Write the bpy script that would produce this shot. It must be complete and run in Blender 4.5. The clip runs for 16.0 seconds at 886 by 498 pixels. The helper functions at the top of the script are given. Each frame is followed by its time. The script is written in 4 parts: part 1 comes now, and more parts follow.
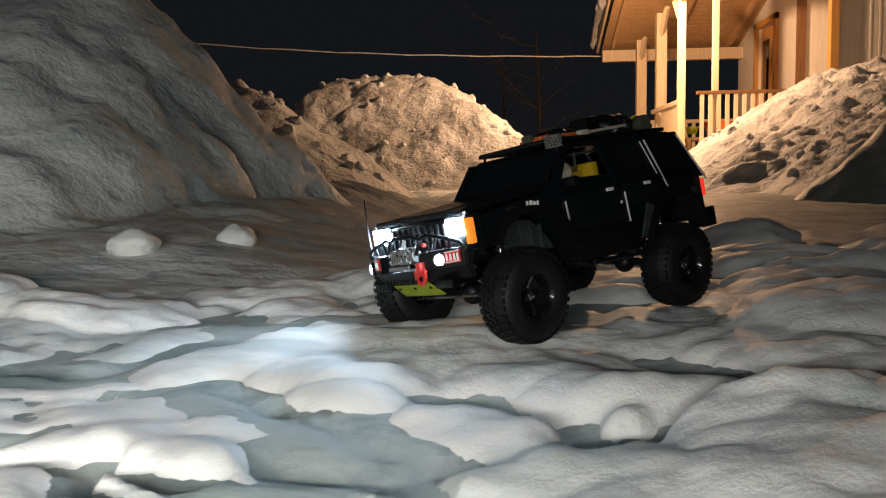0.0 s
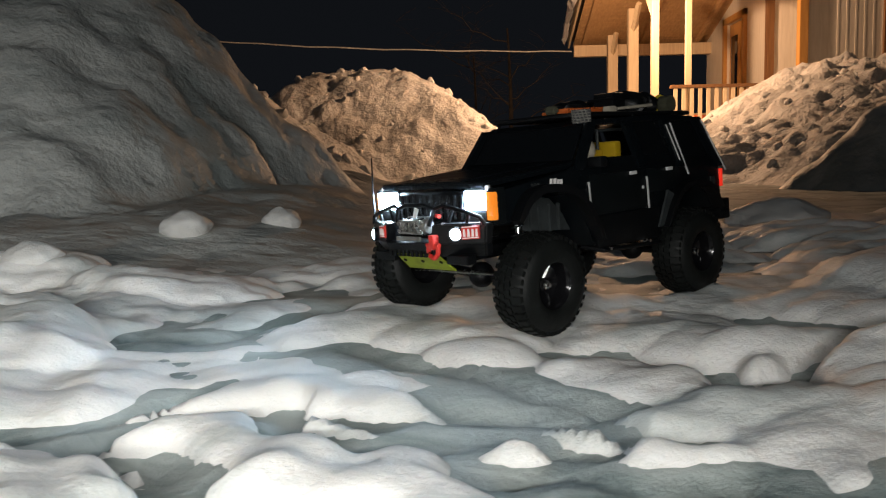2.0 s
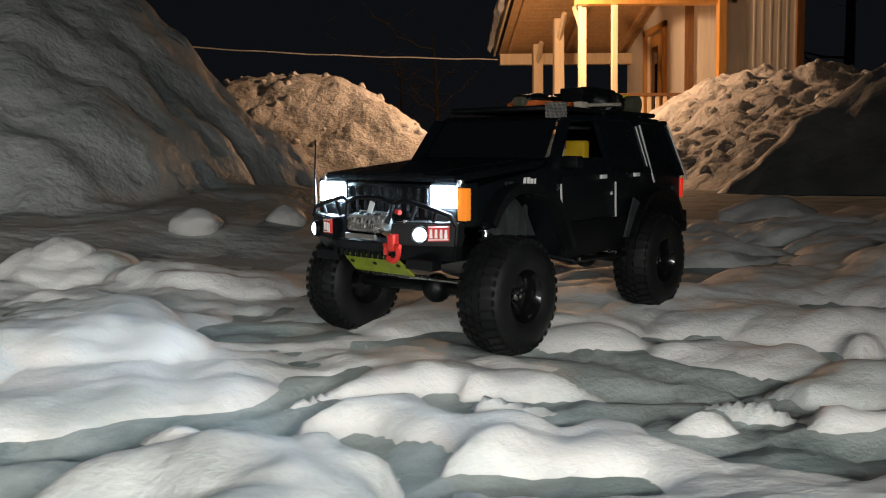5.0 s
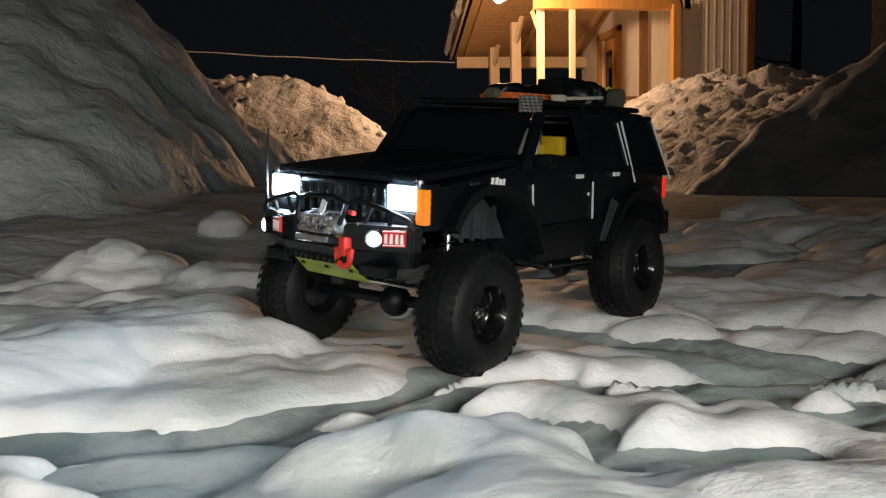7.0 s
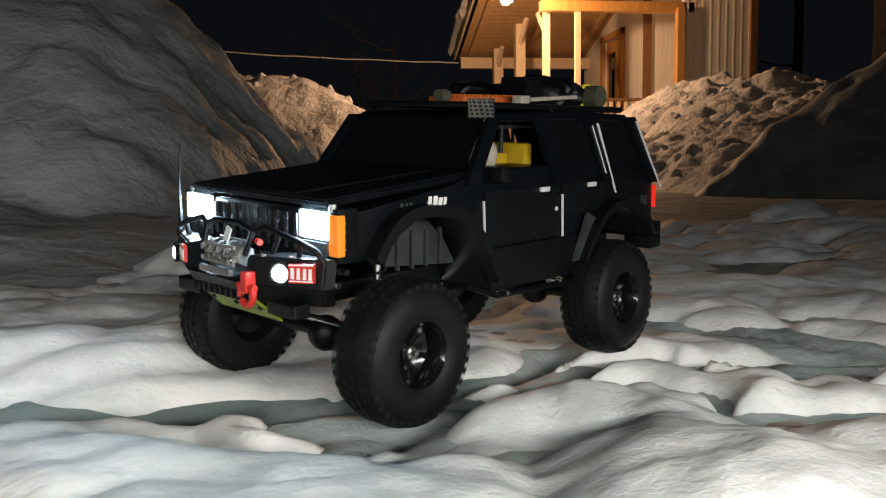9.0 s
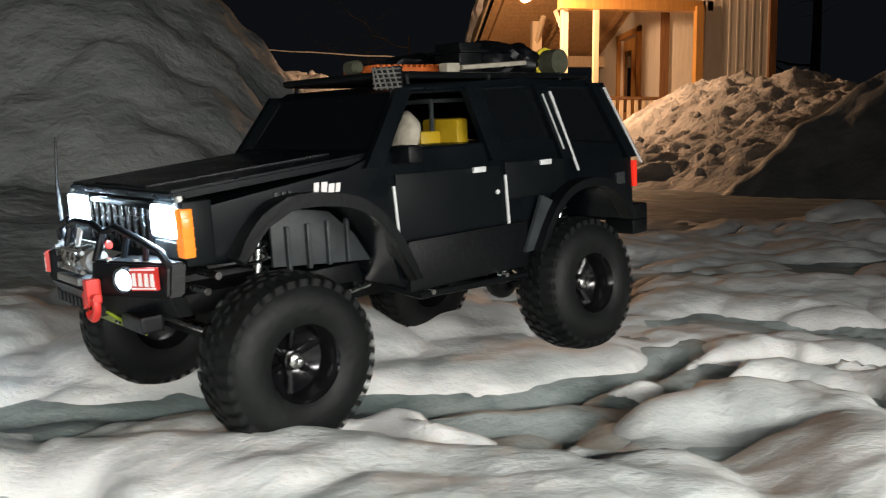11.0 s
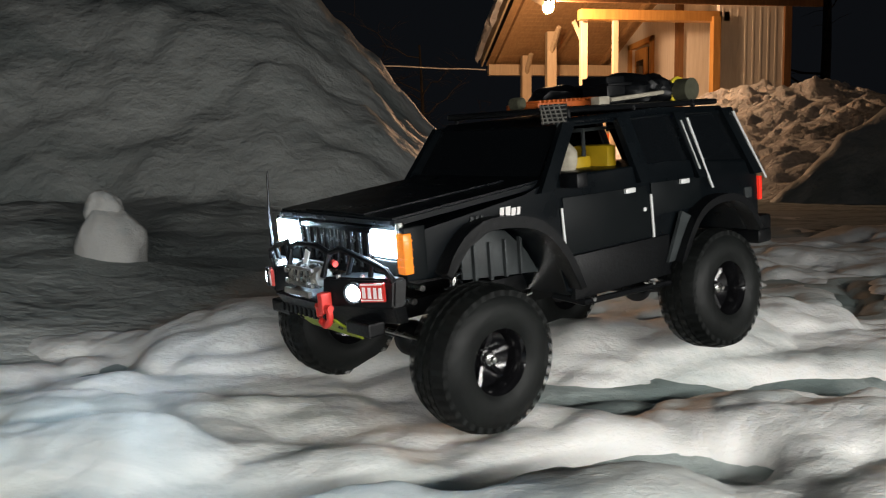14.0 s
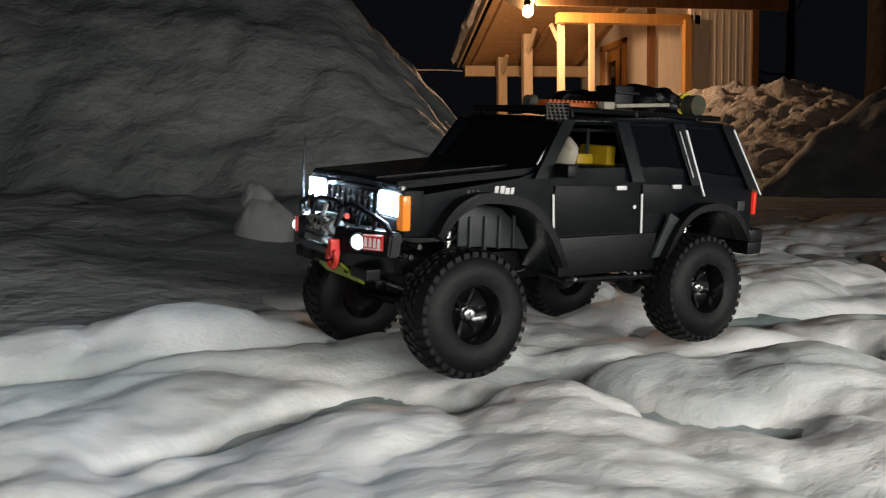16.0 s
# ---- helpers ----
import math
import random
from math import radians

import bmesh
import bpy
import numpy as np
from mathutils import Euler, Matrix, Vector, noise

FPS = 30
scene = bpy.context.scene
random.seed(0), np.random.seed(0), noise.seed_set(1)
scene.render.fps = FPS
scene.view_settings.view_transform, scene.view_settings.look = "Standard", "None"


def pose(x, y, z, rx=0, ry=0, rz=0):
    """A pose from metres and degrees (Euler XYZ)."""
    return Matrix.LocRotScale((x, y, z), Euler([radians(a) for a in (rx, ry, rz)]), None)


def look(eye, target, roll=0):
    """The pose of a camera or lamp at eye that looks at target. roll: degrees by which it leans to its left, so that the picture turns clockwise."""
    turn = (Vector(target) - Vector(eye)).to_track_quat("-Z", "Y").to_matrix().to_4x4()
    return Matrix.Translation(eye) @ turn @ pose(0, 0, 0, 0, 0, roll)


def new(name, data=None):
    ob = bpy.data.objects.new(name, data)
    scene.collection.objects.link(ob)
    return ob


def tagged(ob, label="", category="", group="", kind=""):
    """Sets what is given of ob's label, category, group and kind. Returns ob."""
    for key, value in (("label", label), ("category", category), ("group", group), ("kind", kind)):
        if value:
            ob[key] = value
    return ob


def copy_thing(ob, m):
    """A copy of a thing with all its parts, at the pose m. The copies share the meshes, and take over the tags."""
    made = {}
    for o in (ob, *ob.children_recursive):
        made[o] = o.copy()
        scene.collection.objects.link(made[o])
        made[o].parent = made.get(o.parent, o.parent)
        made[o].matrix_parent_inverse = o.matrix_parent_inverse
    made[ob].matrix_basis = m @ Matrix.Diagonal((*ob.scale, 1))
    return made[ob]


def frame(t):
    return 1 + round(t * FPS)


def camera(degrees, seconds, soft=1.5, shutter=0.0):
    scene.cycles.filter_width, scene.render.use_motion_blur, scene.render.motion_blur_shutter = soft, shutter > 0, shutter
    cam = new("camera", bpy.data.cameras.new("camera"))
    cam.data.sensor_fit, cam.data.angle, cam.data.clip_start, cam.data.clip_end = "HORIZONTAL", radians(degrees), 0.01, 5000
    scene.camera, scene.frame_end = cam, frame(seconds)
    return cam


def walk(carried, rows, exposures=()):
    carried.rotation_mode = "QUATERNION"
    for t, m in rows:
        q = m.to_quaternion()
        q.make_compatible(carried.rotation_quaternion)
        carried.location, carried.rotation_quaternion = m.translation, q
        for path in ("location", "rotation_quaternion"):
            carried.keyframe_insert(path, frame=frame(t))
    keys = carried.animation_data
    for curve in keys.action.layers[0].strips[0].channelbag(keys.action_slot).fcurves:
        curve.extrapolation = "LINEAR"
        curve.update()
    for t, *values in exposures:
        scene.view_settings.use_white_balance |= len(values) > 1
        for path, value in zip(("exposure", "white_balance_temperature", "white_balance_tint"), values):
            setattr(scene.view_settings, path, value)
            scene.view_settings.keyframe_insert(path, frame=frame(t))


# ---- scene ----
cam = camera(55.3, 16.0, soft=1.1, shutter=0.6)
PATH = [
    (0, (1.364, 1.314, 0.233), (1.2, 3.299, 0.047), -0.9),
    (0.5, (1.315, 1.267, 0.236), (1.179, 3.253, 0.046), -1.2),
    (1, (1.269, 1.246, 0.228), (1.152, 3.233, 0.035), -1.2),
    (1.5, (1.228, 1.257, 0.218), (1.128, 3.245, 0.022), -1.2),
    (2, (1.179, 1.253, 0.204), (1.1, 3.241, 0.008), -1.1),
    (2.5, (1.134, 1.252, 0.199), (1.076, 3.241, 0.004), -1.1),
    (3, (1.114, 1.258, 0.192), (1.082, 3.248, -0.001), -1.2),
    (3.5, (1.1, 1.264, 0.187), (1.101, 3.255, -0.005), -1.2),
    (4, (1.069, 1.253, 0.188), (1.102, 3.243, 0.0), -1.1),
    (6.5, (0.813, 1.224, 0.186), (1.04, 3.203, 0.007), -0.9),
    (7, (0.79, 1.203, 0.189), (1.028, 3.181, 0.01), -1.0),
    (7.5, (0.75, 1.169, 0.183), (0.997, 3.145, 0.003), -0.9),
    (8, (0.723, 1.142, 0.182), (0.971, 3.118, 0.002), -0.9),
    (8.5, (0.692, 1.122, 0.187), (0.941, 3.098, 0.006), -0.8),
    (9, (0.644, 1.102, 0.198), (0.892, 3.078, 0.017), -0.6),
    (11.5, (0.423, 1.116, 0.198), (0.655, 3.093, 0.01), -0.1),
    (12, (0.312, 1.069, 0.198), (0.538, 3.048, 0.02), -0.7),
    (12.5, (0.259, 1.083, 0.2), (0.489, 3.061, 0.023), -0.4),
    (13, (0.189, 1.068, 0.202), (0.422, 3.046, 0.028), -0.3),
    (13.5, (0.091, 1.035, 0.21), (0.33, 3.013, 0.036), -0.5),
    (14, (0.003, 1.023, 0.217), (0.264, 2.999, 0.047), -0.5),
    (14.5, (-0.072, 0.941, 0.228), (0.202, 2.914, 0.059), -0.6),
    (15, (-0.151, 0.837, 0.231), (0.133, 2.809, 0.059), -0.1),
    (15.5, (-0.25, 0.782, 0.209), (0.059, 2.75, 0.039), -0.6),
    (16, (-0.328, 0.752, 0.205), (0.017, 2.714, 0.034), -0.9),
]
walk(cam, [(t, look(eye, target, roll)) for t, eye, target, roll in PATH],
     ((0, 0.66), (2, 0.34), (4, 0.08), (7, -0.10), (9, -0.2), (11.5, 0.0), (12.5, -0.1), (14.5, -0.1), (16, -0.52)))


# ---- world and lights ----
world = bpy.data.worlds.new("night_sky")
scene.world = world
world.use_nodes = True
world.node_tree.nodes["Background"].inputs[0].default_value = (0.0040, 0.0046, 0.0058, 1)
world.node_tree.nodes["Background"].inputs[1].default_value = 1.0


def lamp(name, kind, place, watts, colour, size):
    data = bpy.data.lights.new(name, kind)
    data.energy, data.color = watts, colour
    if kind == "AREA":
        data.size = size
    else:
        data.shadow_soft_size = size
    ob = new(name, data)
    ob.location = place
    return ob


# the bulb under the porch ceiling, and the torchlight from behind the camera's way
lamp("porch_bulb", "POINT", (2.86, 12.0, 2.33), 355, (1.0, 0.575, 0.32), 0.05)
torch = lamp("torch", "AREA", (0.38, 0.76, 0.25), 12.0, (1.0, 0.985, 0.945), 2.4)
torch.data.shape, torch.data.size_y = "RECTANGLE", 0.05
torch.data.spread = math.radians(120)
torch.matrix_world = look((0.38, 0.76, 0.25), (0.06, 1.68, 0.03))


# ---- materials ----
def material(name, colour, rough=0.5, metal=0.0, spec=0.5, vary=0.0, scale=40.0, bump=0.0, bump_scale=120.0, second=None, emit=None, glow=0.0, alpha=1.0, transmit=0.0):
    m = bpy.data.materials.new(name)
    m.use_nodes = True
    nt = m.node_tree
    b = nt.nodes["Principled BSDF"]
    b.inputs["Base Color"].default_value = (*colour, 1)
    b.inputs["Roughness"].default_value = rough
    b.inputs["Metallic"].default_value = metal
    b.inputs["Specular IOR Level"].default_value = spec
    b.inputs["Alpha"].default_value = alpha
    b.inputs["Transmission Weight"].default_value = transmit
    co = nt.nodes.new("ShaderNodeTexCoord")
    if vary:
        n = nt.nodes.new("ShaderNodeTexNoise")
        n.inputs["Scale"].default_value, n.inputs["Detail"].default_value = scale, 6
        nt.links.new(co.outputs["Object"], n.inputs["Vector"])
        ramp = nt.nodes.new("ShaderNodeValToRGB")
        ramp.color_ramp.elements[0].position, ramp.color_ramp.elements[1].position = 0.35, 0.68
        ramp.color_ramp.elements[0].color = (*(second or [c * (1 - vary) for c in colour]), 1)
        ramp.color_ramp.elements[1].color = (*colour, 1)
        nt.links.new(n.outputs["Fac"], ramp.inputs["Fac"])
        nt.links.new(ramp.outputs["Color"], b.inputs["Base Color"])
        rr = nt.nodes.new("ShaderNodeMapRange")
        rr.inputs["To Min"].default_value, rr.inputs["To Max"].default_value = max(0.02, rough - 0.12), min(1, rough + 0.12)
        n2 = nt.nodes.new("ShaderNodeTexNoise")
        n2.inputs["Scale"].default_value, n2.inputs["Detail"].default_value = scale * 3.3, 4
        nt.links.new(co.outputs["Object"], n2.inputs["Vector"])
        nt.links.new(n2.outputs["Fac"], rr.inputs["Value"])
        nt.links.new(rr.outputs["Result"], b.inputs["Roughness"])
    if bump:
        n = nt.nodes.new("ShaderNodeTexNoise")
        n.inputs["Scale"].default_value, n.inputs["Detail"].default_value = bump_scale, 5
        nt.links.new(co.outputs["Object"], n.inputs["Vector"])
        bu = nt.nodes.new("ShaderNodeBump")
        bu.inputs["Strength"].default_value, bu.inputs["Distance"].default_value = 1.0, bump
        nt.links.new(n.outputs["Fac"], bu.inputs["Height"])
        nt.links.new(bu.outputs["Normal"], b.inputs["Normal"])
    if emit:
        b.inputs["Emission Color"].default_value = (*emit, 1)
        b.inputs["Emission Strength"].default_value = glow
    return m


def snow_material(name, clean, slush, patch_scale, bumps, sparkle=0.0):
    """Granular snow: slushy grey patches, and relief at several sizes."""
    m = bpy.data.materials.new(name)
    m.use_nodes = True
    nt = m.node_tree
    b = nt.nodes["Principled BSDF"]
    b.inputs["Roughness"].default_value = 0.55
    b.inputs["Specular IOR Level"].default_value = 0.3
    b.inputs["Subsurface Weight"].default_value = 0.25
    b.inputs["Subsurface Radius"].default_value = (0.012, 0.014, 0.016)
    b.inputs["Subsurface Scale"].default_value = 0.6
    co = nt.nodes.new("ShaderNodeTexCoord")
    n = nt.nodes.new("ShaderNodeTexNoise")
    n.inputs["Scale"].default_value, n.inputs["Detail"].default_value, n.inputs["Distortion"].default_value = patch_scale, 7, 0.6
    stretch = nt.nodes.new("ShaderNodeMapping")
    stretch.inputs["Scale"].default_value = (0.8, 1.5, 1.0)
    stretch.inputs["Location"].default_value = (3.7, 1.2, 0.4)
    nt.links.new(co.outputs["Object"], stretch.inputs["Vector"])
    nt.links.new(stretch.outputs["Vector"], n.inputs["Vector"])
    n.inputs["Roughness"].default_value = 0.62
    ramp = nt.nodes.new("ShaderNodeValToRGB")
    ramp.color_ramp.elements[0].position, ramp.color_ramp.elements[1].position = 0.40, 0.52
    ramp.color_ramp.elements[0].color, ramp.color_ramp.elements[1].color = (*slush, 1), (*clean, 1)
    nt.links.new(n.outputs["Fac"], ramp.inputs["Fac"])
    nt.links.new(ramp.outputs["Color"], b.inputs["Base Color"])
    last = None
    for scale, depth in bumps:
        k = nt.nodes.new("ShaderNodeTexNoise")
        k.inputs["Scale"].default_value, k.inputs["Detail"].default_value, k.inputs["Roughness"].default_value = scale, 6, 0.6
        nt.links.new(co.outputs["Object"], k.inputs["Vector"])
        bu = nt.nodes.new("ShaderNodeBump")
        bu.inputs["Distance"].default_value = depth
        nt.links.new(k.outputs["Fac"], bu.inputs["Height"])
        if last:
            nt.links.new(last.outputs["Normal"], bu.inputs["Normal"])
        last = bu
    nt.links.new(last.outputs["Normal"], b.inputs["Normal"])
    if sparkle:
        v = nt.nodes.new("ShaderNodeTexNoise")
        v.inputs["Scale"].default_value = 900
        nt.links.new(co.outputs["Object"], v.inputs["Vector"])
        r = nt.nodes.new("ShaderNodeMapRange")
        r.inputs["From Min"].default_value, r.inputs["From Max"].default_value = 0.6, 0.72
        r.inputs["To Min"].default_value, r.inputs["To Max"].default_value = 0.6, 0.6 - sparkle
        nt.links.new(v.outputs["Fac"], r.inputs["Value"])
        nt.links.new(r.outputs["Result"], b.inputs["Roughness"])
    return m


def board_material(name, light, dark, along, width, rough=0.6):
    """Painted or bare boards: grain stretched along one axis."""
    m = bpy.data.materials.new(name)
    m.use_nodes = True
    nt = m.node_tree
    b = nt.nodes["Principled BSDF"]
    b.inputs["Roughness"].default_value = rough
    co = nt.nodes.new("ShaderNodeTexCoord")
    mp = nt.nodes.new("ShaderNodeMapping")
    mp.inputs["Scale"].default_value = [1.2 if a == along else 14.0 for a in "xyz"]
    nt.links.new(co.outputs["Object"], mp.inputs["Vector"])
    n = nt.nodes.new("ShaderNodeTexNoise")
    n.inputs["Scale"].default_value, n.inputs["Detail"].default_value = 2.2, 8
    nt.links.new(mp.outputs["Vector"], n.inputs["Vector"])
    ramp = nt.nodes.new("ShaderNodeValToRGB")
    ramp.color_ramp.elements[0].position, ramp.color_ramp.elements[1].position = 0.3, 0.7
    ramp.color_ramp.elements[0].color, ramp.color_ramp.elements[1].color = (*dark, 1), (*light, 1)
    nt.links.new(n.outputs["Fac"], ramp.inputs["Fac"])
    nt.links.new(ramp.outputs["Color"], b.inputs["Base Color"])
    bu = nt.nodes.new("ShaderNodeBump")
    bu.inputs["Distance"].default_value = 0.002
    nt.links.new(n.outputs["Fac"], bu.inputs["Height"])
    nt.links.new(bu.outputs["Normal"], b.inputs["Normal"])
    return m


SNOW = snow_material("wet_snow", (0.90, 0.895, 0.87), (0.64, 0.675, 0.655), 3.1, ((14, 0.006), (60, 0.0018), (260, 0.0008)), 0.45)
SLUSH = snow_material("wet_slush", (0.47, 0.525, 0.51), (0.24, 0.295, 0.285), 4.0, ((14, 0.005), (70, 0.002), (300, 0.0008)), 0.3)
CHUNK_SNOW = snow_material("lump_snow", (0.66, 0.66, 0.64), (0.50, 0.54, 0.54), 4.0, ((8, 0.005), (40, 0.0014), (300, 0.0012)), 0.45)
# base colour lowered below clean snow to dim the torchlight on the banks
BANK_SNOW = snow_material("dimmed_bank_snow", (0.54, 0.56, 0.54), (0.33, 0.365, 0.355), 1.3, ((2.2, 0.06), (7, 0.014), (30, 0.003), (160, 0.001)))
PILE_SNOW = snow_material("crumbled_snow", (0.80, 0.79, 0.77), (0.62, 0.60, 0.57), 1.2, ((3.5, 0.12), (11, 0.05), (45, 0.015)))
CLOD_SNOW = snow_material("clod_snow", (0.78, 0.77, 0.75), (0.66, 0.64, 0.61), 1.5, ((1.6, 0.012), (7, 0.005)))
ROOF_SNOW = snow_material("roof_snow", (0.80, 0.80, 0.80), (0.72, 0.72, 0.72), 1.0, ((4, 0.04), (16, 0.015)))
WALL_PAINT = board_material("white_wall_boards", (0.80, 0.76, 0.68), (0.68, 0.64, 0.56), "z", 0.12)
TRIM_PAINT = board_material("brown_trim", (0.24, 0.12, 0.045), (0.15, 0.07, 0.028), "z", 0.1)
PINE = board_material("bare_pine", (0.55, 0.36, 0.18), (0.42, 0.26, 0.12), "y", 0.1)
POST_PAINT = board_material("cream_post_paint", (0.70, 0.58, 0.40), (0.58, 0.46, 0.30), "z", 0.1)
DOOR_WOOD = board_material("orange_door_wood", (0.62, 0.34, 0.10), (0.50, 0.25, 0.07), "z", 0.1, 0.4)
ROOFING = material("dark_roofing", (0.03, 0.025, 0.022), 0.8, vary=0.4, scale=12)
DARK_GLASS = material("near_black_glass", (0.01, 0.01, 0.012), 0.05)
BULB = material("warm_bulb", (1, 0.9, 0.7), 0.4, emit=(1.0, 0.72, 0.38), glow=30)
BARK = material("dark_bark", (0.035, 0.028, 0.022), 0.9, vary=0.5, scale=9, bump=0.03, bump_scale=14)
TWIG = material("dark_twigs", (0.05, 0.04, 0.03), 0.9)
CABLE = material("white_cable_sheath", (0.62, 0.60, 0.56), 0.5)
ORANGE_PLASTIC = material("orange_plastic", (0.75, 0.16, 0.03), 0.4, vary=0.15, scale=60)
LIME_PLASTIC = material("lime_plastic", (0.45, 0.62, 0.05), 0.4, vary=0.15, scale=60)

BODY_PAINT = material("satin_black_paint", (0.0034, 0.0050, 0.0064), 0.3, spec=0.18, vary=0.25, scale=9, bump=0.00005, bump_scale=240)
DOOR_PAINT = material("dark_grey_paint", (0.0050, 0.0068, 0.0078), 0.40, spec=0.14, vary=0.25, scale=9, bump=0.00005, bump_scale=240)
BLACK_PLASTIC = material("black_plastic", (0.0030, 0.0036, 0.0045), 0.42, spec=0.28, vary=0.3, scale=70, bump=0.0003, bump_scale=260)
GREY_PLASTIC = material("scuffed_grey_plastic", (0.036, 0.043, 0.045), 0.5, vary=0.5, scale=45, bump=0.0004, bump_scale=180)
CAR_GLASS = material("tinted_car_glass", (0.004, 0.005, 0.006), 0.06)
RUBBER = material("tyre_rubber", (0.0035, 0.0042, 0.0042), 0.55, spec=0.24, vary=0.45, scale=35, bump=0.0006, bump_scale=160, second=(0.007, 0.0085, 0.008))
RIM_BLACK = material("gloss_black_rim", (0.006, 0.006, 0.007), 0.16, vary=0.2, scale=50)
STEEL = material("bright_steel", (0.62, 0.62, 0.60), 0.25, 1.0, vary=0.2, scale=90)
SILVER_EDGE = material("silver_edge", (0.74, 0.75, 0.74), 0.4, 0.25)
CAST_SILVER = material("cast_silver", (0.26, 0.25, 0.225), 0.45, 0.45, vary=0.4, scale=120, bump=0.0005, bump_scale=200)
RED_PAINT = material("red_paint", (0.62, 0.035, 0.025), 0.35, vary=0.2, scale=90)
BADGE_WHITE = material("badge_white", (0.80, 0.78, 0.76), 0.4)
GREEN_SKID = material("lime_green_plate", (0.30, 0.38, 0.02), 0.4, vary=0.35, scale=70)
AMBER = material("amber_lens", (0.80, 0.22, 0.02), 0.2, emit=(1.0, 0.30, 0.03), glow=0.35)
HEADLIGHT = material("headlight_lens", (0.9, 0.95, 1.0), 0.15, emit=(0.62, 0.82, 1.0), glow=240)
FOG_LENS = material("fog_lens", (0.9, 0.95, 1.0), 0.15, emit=(0.75, 0.9, 1.0), glow=60)
TAIL_LENS = material("red_tail_lens", (0.6, 0.02, 0.01), 0.25, emit=(1.0, 0.04, 0.02), glow=0.5)
CHROME = material("smoked_chrome", (0.10, 0.11, 0.12), 0.25, 0.9, vary=0.15, scale=60)
YELLOW = material("yellow_seat", (0.46, 0.30, 0.010), 0.45, vary=0.15, scale=60)
BEIGE = material("beige_cloth", (0.42, 0.38, 0.30), 0.9, vary=0.3, scale=120, bump=0.0006, bump_scale=300)
STRAP_YELLOW = material("yellow_strap", (0.70, 0.55, 0.03), 0.6)
CANVAS = material("khaki_canvas", (0.06, 0.06, 0.035), 0.9, vary=0.4, scale=80, bump=0.0006, bump_scale=260)
SAND_ORANGE = material("orange_track_board", (0.50, 0.11, 0.02), 0.45, vary=0.2, scale=70)


# ---- mesh helpers ----
def to_object(name, bm, mat, parent=None, label="", smooth=False):
    me = bpy.data.meshes.new(name)
    bmesh.ops.recalc_face_normals(bm, faces=bm.faces[:])
    if smooth:
        for f in bm.faces:
            f.smooth = True
    bm.to_mesh(me)
    bm.free()
    me.materials.append(mat)
    ob = new(name, me)
    if smooth:
        me.set_sharp_from_angle(angle=radians(40))
    if parent:
        ob.parent = parent
    if label:
        tagged(ob, label)
    return ob


def part(name, bm, mat, parent, label="", smooth=True):
    """A part of the truck's upper works, drawn at a narrower gauge and set to the truck's own."""
    bm.transform(Matrix.Translation((-0.002, 0, 0.007)) @ Matrix.Diagonal((1.025, 1.155, 1, 1)))
    return to_object(name, bm, mat, parent, label, smooth)


def box(bm, x0, x1, y0, y1, z0, z1, bevel=0.0):
    vs = [bm.verts.new((x, y, z)) for x in (x0, x1) for y in (y0, y1) for z in (z0, z1)]
    fs = [bm.faces.new([vs[i] for i in q]) for q in ((0, 1, 3, 2), (4, 6, 7, 5), (0, 4, 5, 1), (2, 3, 7, 6), (0, 2, 6, 4), (1, 5, 7, 3))]
    if bevel:
        es = list({e for f in fs for e in f.edges})
        bmesh.ops.bevel(bm, geom=es, offset=bevel, segments=2, affect="EDGES", profile=0.6)
    return bm


def prism(bm, outline, y0, y1, inset=0.0, bevel=0.0):
    """A side outline in x and z, thick from y0 to y1."""
    a = [bm.verts.new((x, y0, z)) for x, z in outline]
    b = [bm.verts.new((x, y1, z)) for x, z in outline]
    fs = [bm.faces.new(a), bm.faces.new(b[::-1])]
    n = len(outline)
    for i in range(n):
        fs.append(bm.faces.new((a[i], b[i], b[(i + 1) % n], a[(i + 1) % n])))
    if bevel:
        es = list({e for f in fs[:2] for e in f.edges})
        bmesh.ops.bevel(bm, geom=es, offset=bevel, segments=2, affect="EDGES", profile=0.6)
    return bm


def tube(bm, points, radius, sides=8, closed=False):
    """A round bar along a line of points."""
    pts = [Vector(p) for p in points]
    rings = []
    for i, p in enumerate(pts):
        a = pts[i - 1] if i else (pts[-1] if closed else p)
        c = pts[(i + 1) % len(pts)] if i + 1 < len(pts) or closed else p
        d = (c - a).normalized()
        u = d.orthogonal().normalized() if abs(d.z) > 0.95 else d.cross(Vector((0, 0, 1))).normalized()
        v = d.cross(u)
        r = radius[i] if isinstance(radius, (list, tuple)) else radius
        rings.append([bm.verts.new(p + r * (math.cos(6.28319 * k / sides) * u + math.sin(6.28319 * k / sides) * v)) for k in range(sides)])
    for i in range(len(rings) if closed else len(rings) - 1):
        s, e = rings[i], rings[(i + 1) % len(rings)]
        for k in range(sides):
            bm.faces.new((s[k], s[(k + 1) % sides], e[(k + 1) % sides], e[k]))
    if not closed:
        bm.faces.new(rings[0][::-1]), bm.faces.new(rings[-1])
    return bm


def lathe(bm, profile, sides, axis="y"):
    """A profile of (radius, along) pairs turned about the y axis."""
    rings = []
    for r, a in profile:
        rings.append([bm.verts.new((r * math.cos(6.28319 * k / sides), a, r * math.sin(6.28319 * k / sides))) for k in range(sides)])
    for s, e in zip(rings, rings[1:]):
        for k in range(sides):
            bm.faces.new((s[k], s[(k + 1) % sides], e[(k + 1) % sides], e[k]))
    for ring, (r, a) in ((rings[0], profile[0]), (rings[-1], profile[-1])):
        bm.faces.new(ring)
    return bm


